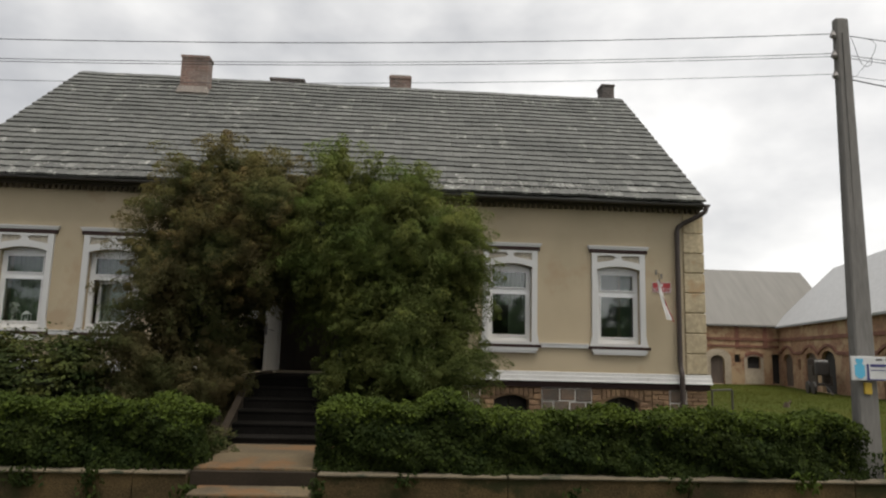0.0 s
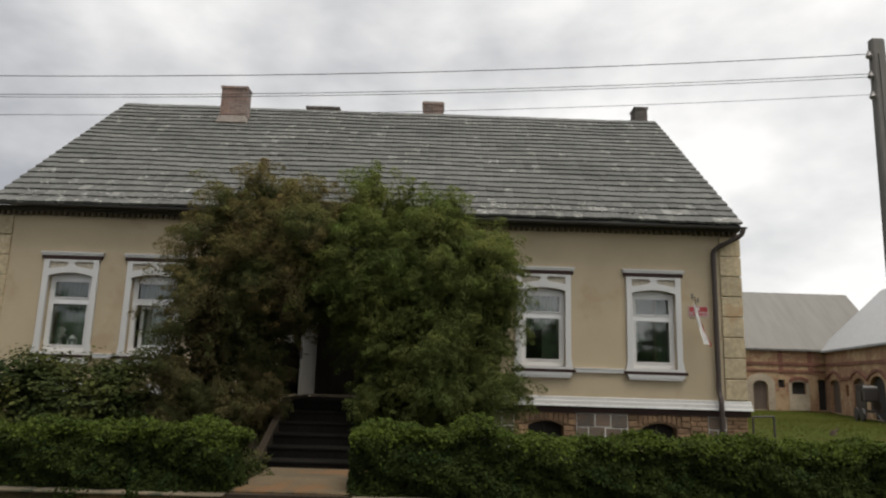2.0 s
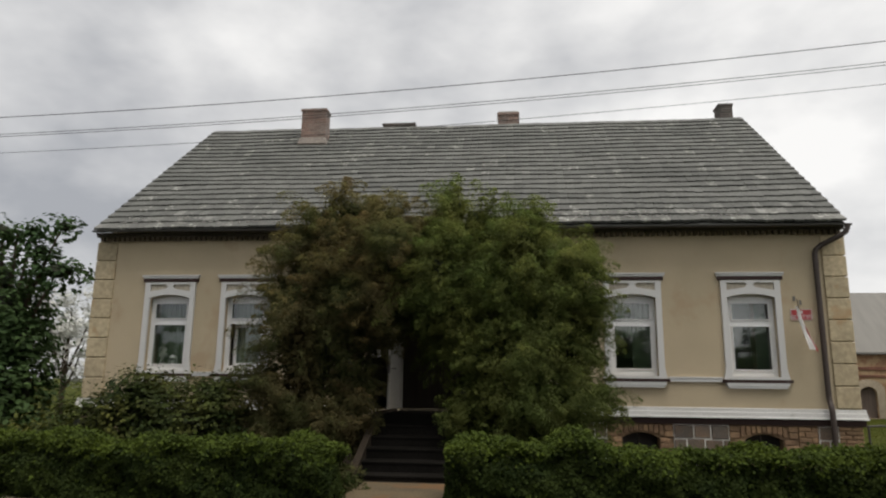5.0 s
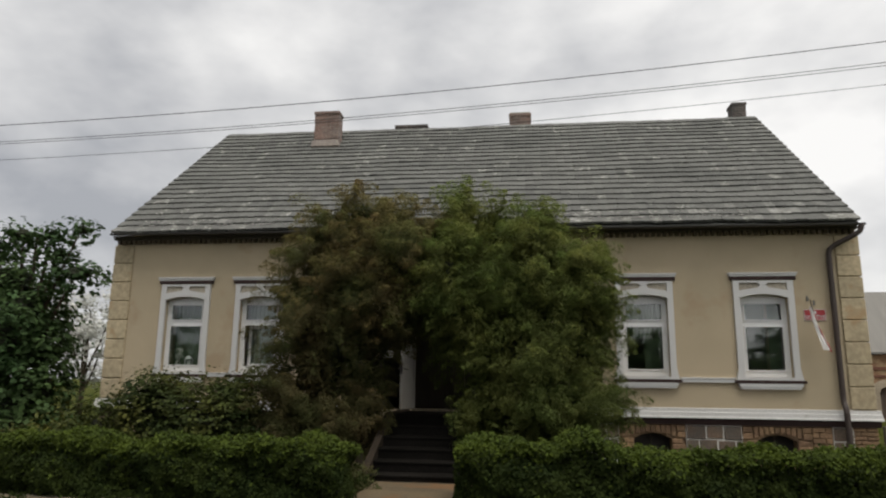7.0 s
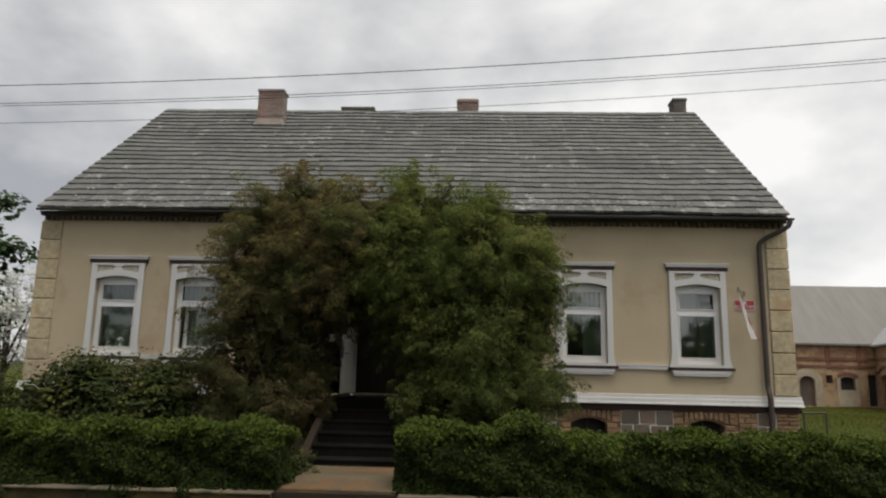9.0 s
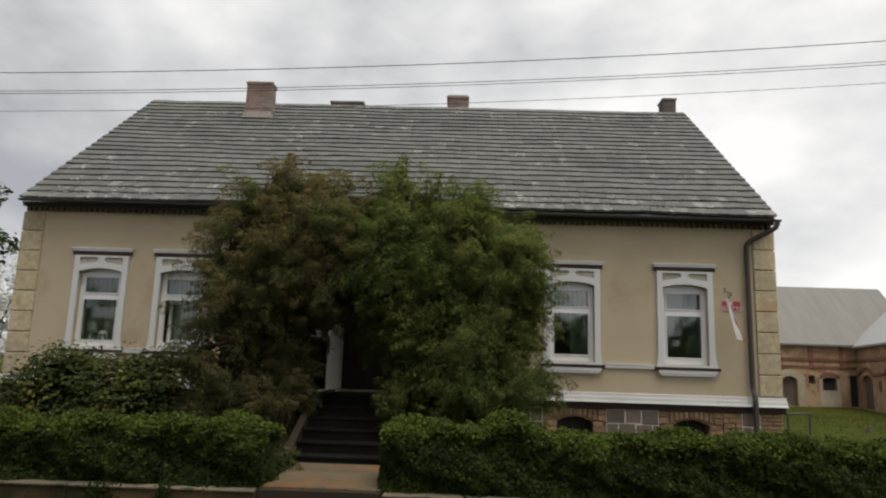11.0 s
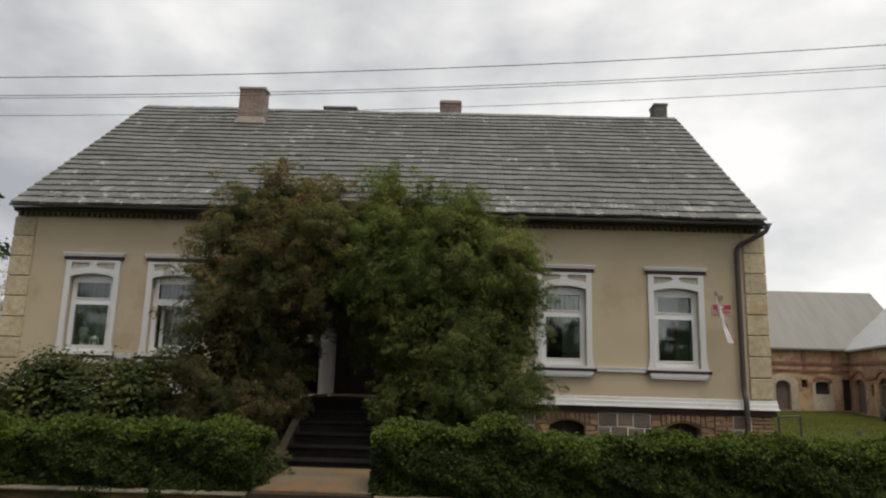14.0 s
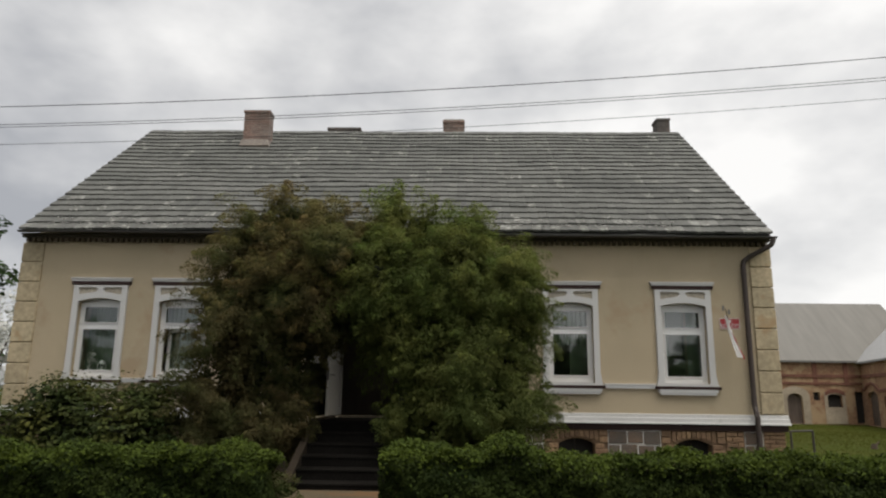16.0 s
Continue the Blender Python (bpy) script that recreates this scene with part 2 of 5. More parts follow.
ASPHALT = material("asphalt", (0.055, 0.055, 0.055), 0.9, 4.0, 0.3, 120, 0.5)
SOIL = material("garden_soil", (0.030, 0.026, 0.016), 1.0, 4.0, 0.4, 40, 0.6)
GRASS = material("lawn", (0.038, 0.048, 0.007), 1.0, 2.0, 0.35, 12, 0.4, other=(0.056, 0.054, 0.012), depth=0.04, spec=0.05)
BARNBRICK = material("weathered_red_brick", (0.33, 0.20, 0.115), 0.92, 4.0, 0.4, 6, 0.4, other=(0.25, 0.135, 0.085), patch=0.56, patch_colour=(0.43, 0.305, 0.18), patch_scale=0.7)
BARNBAND = material("red_brick_band", (0.225, 0.10, 0.068), 0.92, 6.0, 0.35, 20, 0.5)
BARNPLASTER = material("sandy_barn_plaster", (0.48, 0.40, 0.30), 0.92, 3.0, 0.35, 20, 0.4)
ROOFGREY = material("grey_fibre_cement", (0.172, 0.165, 0.150), 0.85, 1.6, 0.14, 3, 0.0, other=(0.125, 0.117, 0.104), stretch=(1, 0.15, 0.15), patch=0.3, patch_colour=(0.165, 0.15, 0.128), patch_scale=0.5)
ROOFPALE = material("pale_metal_roof", (0.33, 0.33, 0.33), 0.6, 1.5, 0.15, 5, 0.2, other=(0.29, 0.295, 0.30))
# Near-black paint standing in for the unlit hall, barn and cellar insides.
DARK = material("unlit_interior_paint", (0.03, 0.027, 0.025), 0.9, 3.0, 0.3, 40, 0.2)
ROOM = material("room_wall", (0.32, 0.30, 0.26), 0.9, 3.0, 0.15, 40, 0.1)
DARKWOOD = material("dark_wood", (0.05, 0.038, 0.03), 0.7, 6.0, 0.35, 40, 0.4, stretch=(6, 6, 0.6))
OLDWOOD = material("weathered_barn_door", (0.13, 0.098, 0.08), 0.85, 5.0, 0.4, 30, 0.4, stretch=(5, 5, 0.6))
GREYMETAL = material("grey_number_metal", (0.16, 0.15, 0.13), 0.6, 5.0, 0.1, 40, 0.05)
CURTAIN = material("sheer_curtain", (0.22, 0.28, 0.19), 0.9, 5.0, 0.1, 60, 0.1)
BARK = material("bark", (0.085, 0.062, 0.045), 0.95, 6.0, 0.4, 30, 0.8, stretch=(4, 4, 0.7))
WIRE = material("dark_cable", (0.05, 0.05, 0.055), 0.6, 3.0, 0.1, 40, 0.0)
PORCELAIN = material("insulator", (0.22, 0.20, 0.19), 0.35, 3.0, 0.1, 40, 0.0)
IRON = material("dark_iron", (0.045, 0.04, 0.038), 0.6, 6.0, 0.3, 60, 0.3)
RED = material("red_cloth", (0.55, 0.03, 0.045), 0.8, 6.0, 0.1, 90, 0.1)
REDSIGN = material("red_enamel", (0.34, 0.03, 0.035), 0.4, 6.0, 0.05, 90, 0.02)
CLOTH = material("white_cloth", (0.80, 0.78, 0.76), 0.85, 6.0, 0.05, 90, 0.1)
BLUE = material("sky_blue_print", (0.10, 0.42, 0.62), 0.5, 6.0, 0.05, 60, 0.02)
NAVY = material("navy_print", (0.05, 0.05, 0.16), 0.5, 6.0, 0.05, 60, 0.02)
TARP = material("blue_tarpaulin", (0.06, 0.14, 0.35), 0.5, 6.0, 0.2, 30, 0.3)
YELLOW = material("yellow_plate", (0.62, 0.42, 0.05), 0.5, 6.0, 0.08, 60, 0.02)
GLASS = glass_material("window_glass")
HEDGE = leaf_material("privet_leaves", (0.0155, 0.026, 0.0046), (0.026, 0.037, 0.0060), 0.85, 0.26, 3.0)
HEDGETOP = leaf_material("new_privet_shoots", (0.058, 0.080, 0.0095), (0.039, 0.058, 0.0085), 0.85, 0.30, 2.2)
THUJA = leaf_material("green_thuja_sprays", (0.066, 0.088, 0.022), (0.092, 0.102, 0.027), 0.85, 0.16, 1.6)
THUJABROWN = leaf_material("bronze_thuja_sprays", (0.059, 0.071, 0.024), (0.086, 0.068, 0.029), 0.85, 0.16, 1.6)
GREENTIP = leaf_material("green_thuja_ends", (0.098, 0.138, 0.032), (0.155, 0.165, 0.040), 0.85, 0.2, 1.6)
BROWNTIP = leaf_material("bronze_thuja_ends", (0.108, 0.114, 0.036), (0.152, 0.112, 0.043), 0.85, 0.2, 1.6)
SHRUB = leaf_material("shrub_leaves", (0.022, 0.037, 0.009), (0.070, 0.072, 0.014), 0.75, 0.45, 1.3)
BROAD = leaf_material("broad_tree_leaves", (0.038, 0.074, 0.026), (0.062, 0.100, 0.032), 0.7, 0.35, 0.8)
BLOSSOM = leaf_material("white_blossom", (0.62, 0.61, 0.58), (0.45, 0.46, 0.42), 0.8, 0.2, 1.0)
CHEEK = material("dark_stained_concrete", (0.042, 0.033, 0.024), 0.95, 5.0, 0.4, 60, 0.6, spec=0.1)
GRASSBLADE = leaf_material("grass_blades", (0.040, 0.050, 0.007), (0.054, 0.054, 0.010), 1.0, 0.10, 0.3, 0.02)
# White greyed for the shade at the entrance; on door leaf and notice.
SHADEDWHITE = material("shaded_white_paint", (0.28, 0.27, 0.25), 0.6, 5.0, 0.15, 60, 0.15)
# Near-black filler for crown and hedge cores, standing in for shade between leaves.
INNER = material("inner_shade_filler", (0.024, 0.028, 0.014), 0.95, 5.0, 0.3, 20, 0.2)


# ---- mesh helpers ----
def mesh_object(name, bm, mat, parent=None, label=""):
    me = bpy.data.meshes.new(name)
    bmesh.ops.recalc_face_normals(bm, faces=bm.faces)
    bm.to_mesh(me)
    bm.free()
    for one in (mat if isinstance(mat, (list, tuple)) else (mat,)):
        me.materials.append(one)
    ob = new(name, me)
    if parent is not None:
        ob.parent = parent
    if label:
        ob["label"] = label
    return ob


part = mesh_object


def thing(name, label, category, group="", kind="", at=(0, 0, 0)):
    ob = new(name)
    ob.location = at
    return tagged(ob, label, category, group, kind)


def box(bm, x0, x1, y0, y1, z0, z1, bevel=0.0):
    got = bmesh.ops.create_cube(bm, size=1.0)["verts"]
    for v in got:
        v.co = (x0 + (v.co.x + 0.5) * (x1 - x0), y0 + (v.co.y + 0.5) * (y1 - y0), z0 + (v.co.z + 0.5) * (z1 - z0))
    if bevel > 0:
        edges = list({e for v in got for e in v.link_edges})
        bmesh.ops.bevel(bm, geom=edges, offset=bevel, segments=1, profile=0.5, affect="EDGES")
    return bm


def boxes(*specs, bevel=0.0):
    bm = bmesh.new()
    for s in specs:
        box(bm, *s, bevel=bevel)
    return bm


def tube(bm, points, radius, sides=8):
    """A round bar along points; radius may be one number or one for each point."""
    pts = [Vector(p) for p in points]
    rad = radius if isinstance(radius, (list, tuple)) else [radius] * len(pts)
    rings = []
    for i, p in enumerate(pts):
        d = (pts[min(i + 1, len(pts) - 1)] - pts[max(i - 1, 0)]).normalized()
        if i == 0:
            side = d.cross(Vector((0, 0, 1)))
            side = side.normalized() if side.length > 0.05 else d.cross(Vector((0, 1, 0))).normalized()
        else:
            side = (side - d * side.dot(d)).normalized()
        up = side.cross(d).normalized()
        rings.append([bm.verts.new(p + rad[i] * (math.cos(a) * side + math.sin(a) * up)) for a in [2 * math.pi * k / sides for k in range(sides)]])
    for a, b in zip(rings, rings[1:]):
        for k in range(sides):
            bm.faces.new((a[k], a[(k + 1) % sides], b[(k + 1) % sides], b[k]))
    bm.faces.new(rings[0][::-1])
    bm.faces.new(rings[-1])
    return bm


def outline_wall(loops, y0, y1):
    """A slab between y0 and y1 whose face is the first loop with the others cut through it; loops are lists of (x, z)."""
    bm = bmesh.new()
    edges = []
    for loop in loops:
        vs = [bm.verts.new((x, y0, z)) for x, z in loop]
        edges += [bm.edges.new((vs[i], vs[(i + 1) % len(vs)])) for i in range(len(vs))]
    bmesh.ops.triangle_fill(bm, use_beauty=True, use_dissolve=False, edges=edges)
    got = bmesh.ops.extrude_face_region(bm, geom=list(bm.faces))
    bmesh.ops.translate(bm, vec=(0, y1 - y0, 0), verts=[v for v in got["geom"] if isinstance(v, bmesh.types.BMVert)])
    return bm


def arch(x0, x1, z0, z1, rise, n=8, power=1.0):
    """An opening with an arched head: z1 at the sides, z1 + rise in the middle; a power of 0.5 makes it round."""
    top = [(x1 - (x1 - x0) * i / n, z1 + rise * (1 - (2 * i / n - 1) ** 2) ** power) for i in range(n + 1)]
    return [(x0, z0), (x1, z0)] + top


def leaves(name, places, normals, size, mat, parent, stretch=1.6, droop=0.0, label="", seed=1, jitter=0.8, along=None):
    """One mesh of many small folded leaves at the given places."""
    rng = np.random.default_rng(seed)
    n = len(places)
    nor = normals + jitter * rng.normal(size=(n, 3))
    nor /= np.linalg.norm(nor, axis=1, keepdims=True) + 1e-9
    d = rng.normal(size=(n, 3)) if along is None else along + 0.35 * rng.normal(size=(n, 3))
    d[:, 2] -= droop
    d -= (d * nor).sum(1, keepdims=True) * nor
    d /= np.linalg.norm(d, axis=1, keepdims=True) + 1e-9
    s = np.cross(nor, d)
    z = size * rng.uniform(0.6, 1.35, (n, 1))
    a = places - d * z * stretch / 2
    b = places + d * z * stretch / 2
    c = places + s * z / 2 + nor * z * 0.12
    e = places - s * z / 2 + nor * z * 0.12
    co = np.stack([a, c, b, e], 1).reshape(-1, 3)
    me = bpy.data.meshes.new(name)
    me.vertices.add(4 * n)
    me.vertices.foreach_set("co", co.astype(np.float32).ravel())
    me.loops.add(4 * n)
    me.loops.foreach_set("vertex_index", np.arange(4 * n, dtype=np.int32))
    me.polygons.add(n)
    me.polygons.foreach_set("loop_start", np.arange(0, 4 * n, 4, dtype=np.int32))
    me.update(calc_edges=True)
    me.validate()
    me.materials.append(mat)
    ob = new(name, me)
    ob.parent = parent
    if label:
        ob["label"] = label
    return ob


def blob(bm, centre, radii, seed, rough=0.25, detail=3):
    """An uneven lump, painted dark for the shade inside a crown."""
    got = bmesh.ops.create_icosphere(bm, subdivisions=detail, radius=1.0)["verts"]
    for v in got:
        k = 1 + rough * noise.noise(v.co * 2.2 + Vector((seed * 7.3, seed * 1.7, seed)))
        v.co = Vector((centre[0] + v.co.x * radii[0] * k, centre[1] + v.co.y * radii[1] * k, centre[2] + v.co.z * radii[2] * k))
    return bm


# ---- ground, road, terrace ----
def ground_height(x, y):
    if y < -5.42:
        return 0.0
    return 0.30 if y < 8 else max(0.0, 0.30 - (y - 8) * 0.022)


def build_ground():
    bm = bmesh.new()
    xs = [-3000, -200, -60, -30, -15, -2.68, -1.34, 6, 12, 20, 30, 60, 200, 3000]
    ys = [-3000, -200, -60, -20, -16.5, -5.43, -5.41, -3, 0, 4, 8, 12, 16, 20, 24, 30, 60, 200, 3000]
    rows = [[bm.verts.new((x, y, ground_height(x, y))) for x in xs] for y in ys]
    for a, b in zip(rows, rows[1:]):
        for i in range(len(xs) - 1):
            bm.faces.new((a[i], a[i + 1], b[i + 1], b[i]))
    ob = mesh_object("ground", bm, GRASS)
    tagged(ob, "mown green lawn and yard with worn patches", "ground", kind="structure")
    road = mesh_object("road", boxes((-200, 200, -12.2, -7.3, -0.2, 0.006)), ASPHALT)
    tagged(road, "grey asphalt village road", "road", kind="structure")
    kerb = mesh_object("kerb", boxes((-200, 200, -7.3, -7.15, -0.2, 0.10), (-200, 200, -12.35, -12.2, -0.2, 0.10), bevel=0.01), COPING)
    tagged(kerb, "pale concrete kerb along the road", "kerb", kind="structure")
    soil = mesh_object("flower_bed", boxes((-14, -2.67, -5.2, -3.2, 0.1, 0.315), (-14, -2.935, -3.2, -0.05, 0.1, 0.315), (-0.85, 5.6, -5.2, -0.05, 0.1, 0.315)), SOIL)
    tagged(soil, "dark garden soil before the house", "ground", kind="structure")


build_ground()

# ---- house ----
XL, XR, DEPTH = -9.45, 5.74, 9.9
WINDOWS = (-7.74, -6.07, 1.75, 3.97)
CELLAR = (1.80, 4.02)
house = thing("house", "single-storey ochre rendered house with a grey tiled gable roof", "house")


def build_walls():
    holes = [arch(c - 0.44, c + 0.44, 1.97, 3.47, 0.07) for c in WINDOWS]
    holes.append([(-3.52, 1.26), (-0.40, 1.26), (-0.40, 3.75), (-3.52, 3.75)])
    front = outline_wall([[(XL, 1.10), (XR, 1.10), (XR, 4.90), (XL, 4.90)]] + holes, 0.0, 0.42)
    part("front_wall", front, PLASTER, house, "ochre plaster front wall")
    base_holes = [arch(c - 0.34, c + 0.34, 0.45, 0.83, 0.10) for c in CELLAR]
    part("plinth", outline_wall([[(XL, 0.0), (XR, 0.0), (XR, 1.10), (XL, 1.10)]] + base_holes, 0.0, 0.42), SANDJOINT, house, "sandy mortared plinth wall")
    for name, x0, x1 in (("side_wall", XL, XL + 0.42), ("side_wall", XR - 0.42, XR)):
        bm = bmesh.new()
        prof = [(0.42, 0.0), (DEPTH, 0.0), (DEPTH, 4.9), (DEPTH / 2, 8.93), (0.42, 5.24)]
        a = [bm.verts.new((x0, y, z)) for y, z in prof]
        b = [bm.verts.new((x1, y, z)) for y, z in prof]
        bm.faces.new(a)
        bm.faces.new(b[::-1])
        for i in range(len(prof)):
            bm.faces.new((a[i], b[i], b[(i + 1) % len(prof)], a[(i + 1) % len(prof)]))
        part(name, bm, PLASTER, house, "ochre plaster gable wall")
    part("back_wall", boxes((XL + 0.42, XR - 0.42, DEPTH - 0.4, DEPTH, 0, 4.9)), PLASTER, house)
    part("inner_floor", boxes((XL + 0.42, XR - 0.42, 0.42, DEPTH - 0.4, 1.0, 1.22)), DARKWOOD, house)
    part("inner_ceiling", boxes((XL + 0.42, XR - 0.42, 0.42, DEPTH - 0.4, 4.3, 4.5)), ROOM, house)
    # Hall side walls painted near black so the doorway reads unlit.
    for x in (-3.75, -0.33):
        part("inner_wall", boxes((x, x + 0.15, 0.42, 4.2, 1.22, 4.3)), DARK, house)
    part("inner_wall", boxes((XL + 0.42, XR - 0.42, 4.2, 4.35, 1.22, 4.3)), ROOM, house)


build_walls()


def build_bands():
    # plinth band: white sloped top, brown strip beneath; cut where the stair stands
    for x0, x1 in ((XL - 0.10, -3.54), (-0.38, XR + 0.10)):
        bm = bmesh.new()
        prof = [(0.0, 1.40), (-0.035, 1.393), (-0.045, 1.33), (-0.075, 1.322), (-0.085, 1.25), (-0.12, 1.24), (-0.125, 1.215), (0.0, 1.215)]
        a = [bm.verts.new((x0, y, z)) for y, z in prof]
        b = [bm.verts.new((x1, y, z)) for y, z in prof]
        bm.faces.new(a)
        bm.faces.new(b[::-1])
        for i in range(len(prof)):
            bm.faces.new((a[i], b[i], b[(i + 1) % len(prof)], a[(i + 1) % len(prof)]))
        part("plinth_band", bm, BANDWHITE, house, "white moulded plinth band")
        part("plinth_strip", boxes((x0 + 0.03, x1 - 0.03, -0.06, 0.0, 1.095, 1.213)), BROWN, house, "dark brown strip under the band")
    for x0, x1 in ((WINDOWS[0] + 0.62, WINDOWS[1] - 0.62), (WINDOWS[2] + 0.62, WINDOWS[3] - 0.62)):
        part("sill_band", boxes((x0, x1, -0.04, 0.0, 1.87, 1.955), (x0, x1, -0.05, 0.0, 1.935, 1.96)), WHITE, house, "white string band between the sills")


build_bands()


def build_window(c, ajar=False, turn=0.0):
    win = part("window_surround", outline_wall([[(c - 0.55, 3.80), (c - 0.55, 2.15), (c - 0.575, 2.0), (c - 0.60, 1.92), (c + 0.60, 1.92), (c + 0.575, 2.0), (c + 0.55, 2.15), (c + 0.55, 3.80)],
               arch(c - 0.44, c + 0.44, 1.97, 3.47, 0.07),
               [(c - 0.44, 3.64 - 0.03), (c - 0.10, 3.70 - 0.035), (c - 0.05, 3.72), (c - 0.10, 3.76), (c - 0.44, 3.76)],
               [(c + 0.44, 3.61), (c + 0.44, 3.76), (c + 0.10, 3.76), (c + 0.05, 3.72), (c + 0.10, 3.665)]], -0.05, 0.0), WHITE, house, "white window surround with an arched head")
    for s in (-1, 1):
        part("spandrel_panel", boxes((c + s * 0.245 - 0.21, c + s * 0.245 + 0.21, -0.02, -0.002, 3.60, 3.77)), SPANDREL, win, "rough grey spandrel panel")
    part("lintel", boxes((c - 0.63, c + 0.63, -0.075, 0.0, 3.925, 3.955), (c - 0.61, c + 0.61, -0.06, 0.0, 3.885, 3.925)), WHITE, win, "white moulded window hood")
    part("hood_underside", boxes((c - 0.60, c + 0.60, -0.055, 0.0, 3.815, 3.883)), BROWN, win, "dark brown hood moulding")
    part("sill_strip", boxes((c - 0.63, c + 0.63, -0.085, -0.002, 1.862, 1.918)), BROWN, win, "dark brown sill edge")
    part("sill_moulding", boxes((c - 0.53, c + 0.53, -0.07, 0.0, 1.755, 1.80), (c - 0.56, c + 0.56, -0.08, 0.0, 1.80, 1.86)), WHITE, win, "white moulding under the sill")
    frame_bm = outline_wall([arch(c - 0.44, c + 0.44, 1.975, 3.465, 0.07), [(c - 0.355, 2.09), (c + 0.355, 2.09), (c + 0.355, 2.94), (c - 0.355, 2.94)],
                             [(c - 0.355, 3.04), (c + 0.355, 3.04), (c + 0.355, 3.385), (c - 0.355, 3.385)]], 0.10, 0.17)
    part("window_frame", frame_bm, PVC, win, "white plastic window frame")
    if ajar:
        sash = part("open_sash", outline_wall([[(0, 0), (0.71, 0), (0.71, 0.85), (0, 0.85)], [(0.06, 0.06), (0.65, 0.06), (0.65, 0.79), (0.06, 0.79)]], -0.025, 0.025), PVC, win, "white sash standing ajar")
        sash.matrix_local = pose(c + 0.355, 0.16, 2.09, 0, 0, 166)
        pane = part("pane", boxes((0.06, 0.65, -0.005, 0.005, 0.06, 0.79)), GLASS, sash)
        pane.visible_shadow = False
    for z0, z1 in ((3.04, 3.385),) if ajar else ((2.09, 2.94), (3.04, 3.385)):
        pane = part("pane", boxes((-0.355, 0.355, -0.005, 0.005, z0, z1)), GLASS, win)
        pane.matrix_local = pose(c, 0.135, 0, 0, 0, turn)
        pane.visible_shadow = False
        part("glazing_bead", outline_wall([[(c - 0.355, z0), (c + 0.355, z0), (c + 0.355, z1), (c - 0.355, z1)], [(c - 0.335, z0 + 0.02), (c + 0.335, z0 + 0.02), (c + 0.335, z1 - 0.02), (c - 0.335, z1 - 0.02)]], 0.085, 0.1), PVC, win)
    part("inner_sill", boxes((c - 0.5, c + 0.5, 0.18, 0.42, 2.03, 2.07)), WHITE, win)
    return win


for c in WINDOWS:
    build_window(c, ajar=c == WINDOWS[1], turn=3.0 if c == WINDOWS[3] else 0.0)


def build_cornice():
    # Dark boards, sized and coloured to take in the soffit shadow too.
    part("eaves_board", boxes((XL + 0.02, XR - 0.02, -0.22, 0.0, 4.82, 4.845), (XL, XR, -0.15, 0.0, 4.775, 4.82)), DARKBOARD, house, "dark eaves boarding")
    rng = random.Random(17)
    for i in range(132):
        x = XL + 0.10 + i * (XR - XL - 0.2) / 131
        part("dentil", boxes((x - 0.030, x + 0.030, -0.105, 0.0, 4.705 - rng.uniform(0, 0.012), 4.776)), DENTIL, house)
    gutter = bmesh.new()
    n = 8
    ring = [(-0.375 + 0.040 * math.cos(a), 4.865 - 0.040 * math.sin(a)) for a in [math.pi * k / n for k in range(n + 1)]]
    ring += [(-0.375 + 0.035 * math.cos(a), 4.865 - 0.035 * math.sin(a)) for a in [math.pi * k / n for k in range(n, -1, -1)]]
    a = [gutter.verts.new((XL + 0.06, y, z)) for y, z in ring]
    b = [gutter.verts.new((XR + 0.025, y, z - 0.045)) for y, z in ring]
    gutter.faces.new(a)
    gutter.faces.new(b[::-1])
    for i in range(len(ring)):
        gutter.faces.new((a[i], b[i], b[(i + 1) % len(ring)], a[(i + 1) % len(ring)]))
    part("gutter", gutter, ZINC, house, "dark half-round metal gutter")
    bm = bmesh.new()
    tube(bm, [(5.69, -0.375, 4.82), (5.69, -0.375, 4.74), (5.66, -0.36, 4.67), (5.58, -0.32, 4.61), (5.30, -0.13, 4.46), (5.21, -0.10, 4.38), (5.19, -0.09, 4.3), (5.19, -0.09, 1.62), (5.19, -0.105, 1.54), (5.19, -0.155, 1.44), (5.19, -0.175, 1.36), (5.19, -0.175, 0.32)], 0.05, 10)
    pipe = part("downpipe", bm, PIPE, house, "brown round rainwater pipe")
    for z in (4.1, 2.9, 1.7):
        bm = bmesh.new()
        tube(bm, [(5.19, -0.09, z), (5.19, -0.09, z + 0.025)], 0.056, 10)
        box(bm, 5.175, 5.205, -0.04, 0.0, z, z + 0.02)
        part("pipe_clip", bm, PIPE, pipe)


build_cornice()


# ---- roof ----
EAVE, RIDGE = Vector((0, -0.38, 4.868)), Vector((0, 4.93, 9.12))
SLOPE = (RIDGE - EAVE).normalized()
UPWARD = Vector((0, -SLOPE.z, SLOPE.y))
LENGTH = (RIDGE - EAVE).length


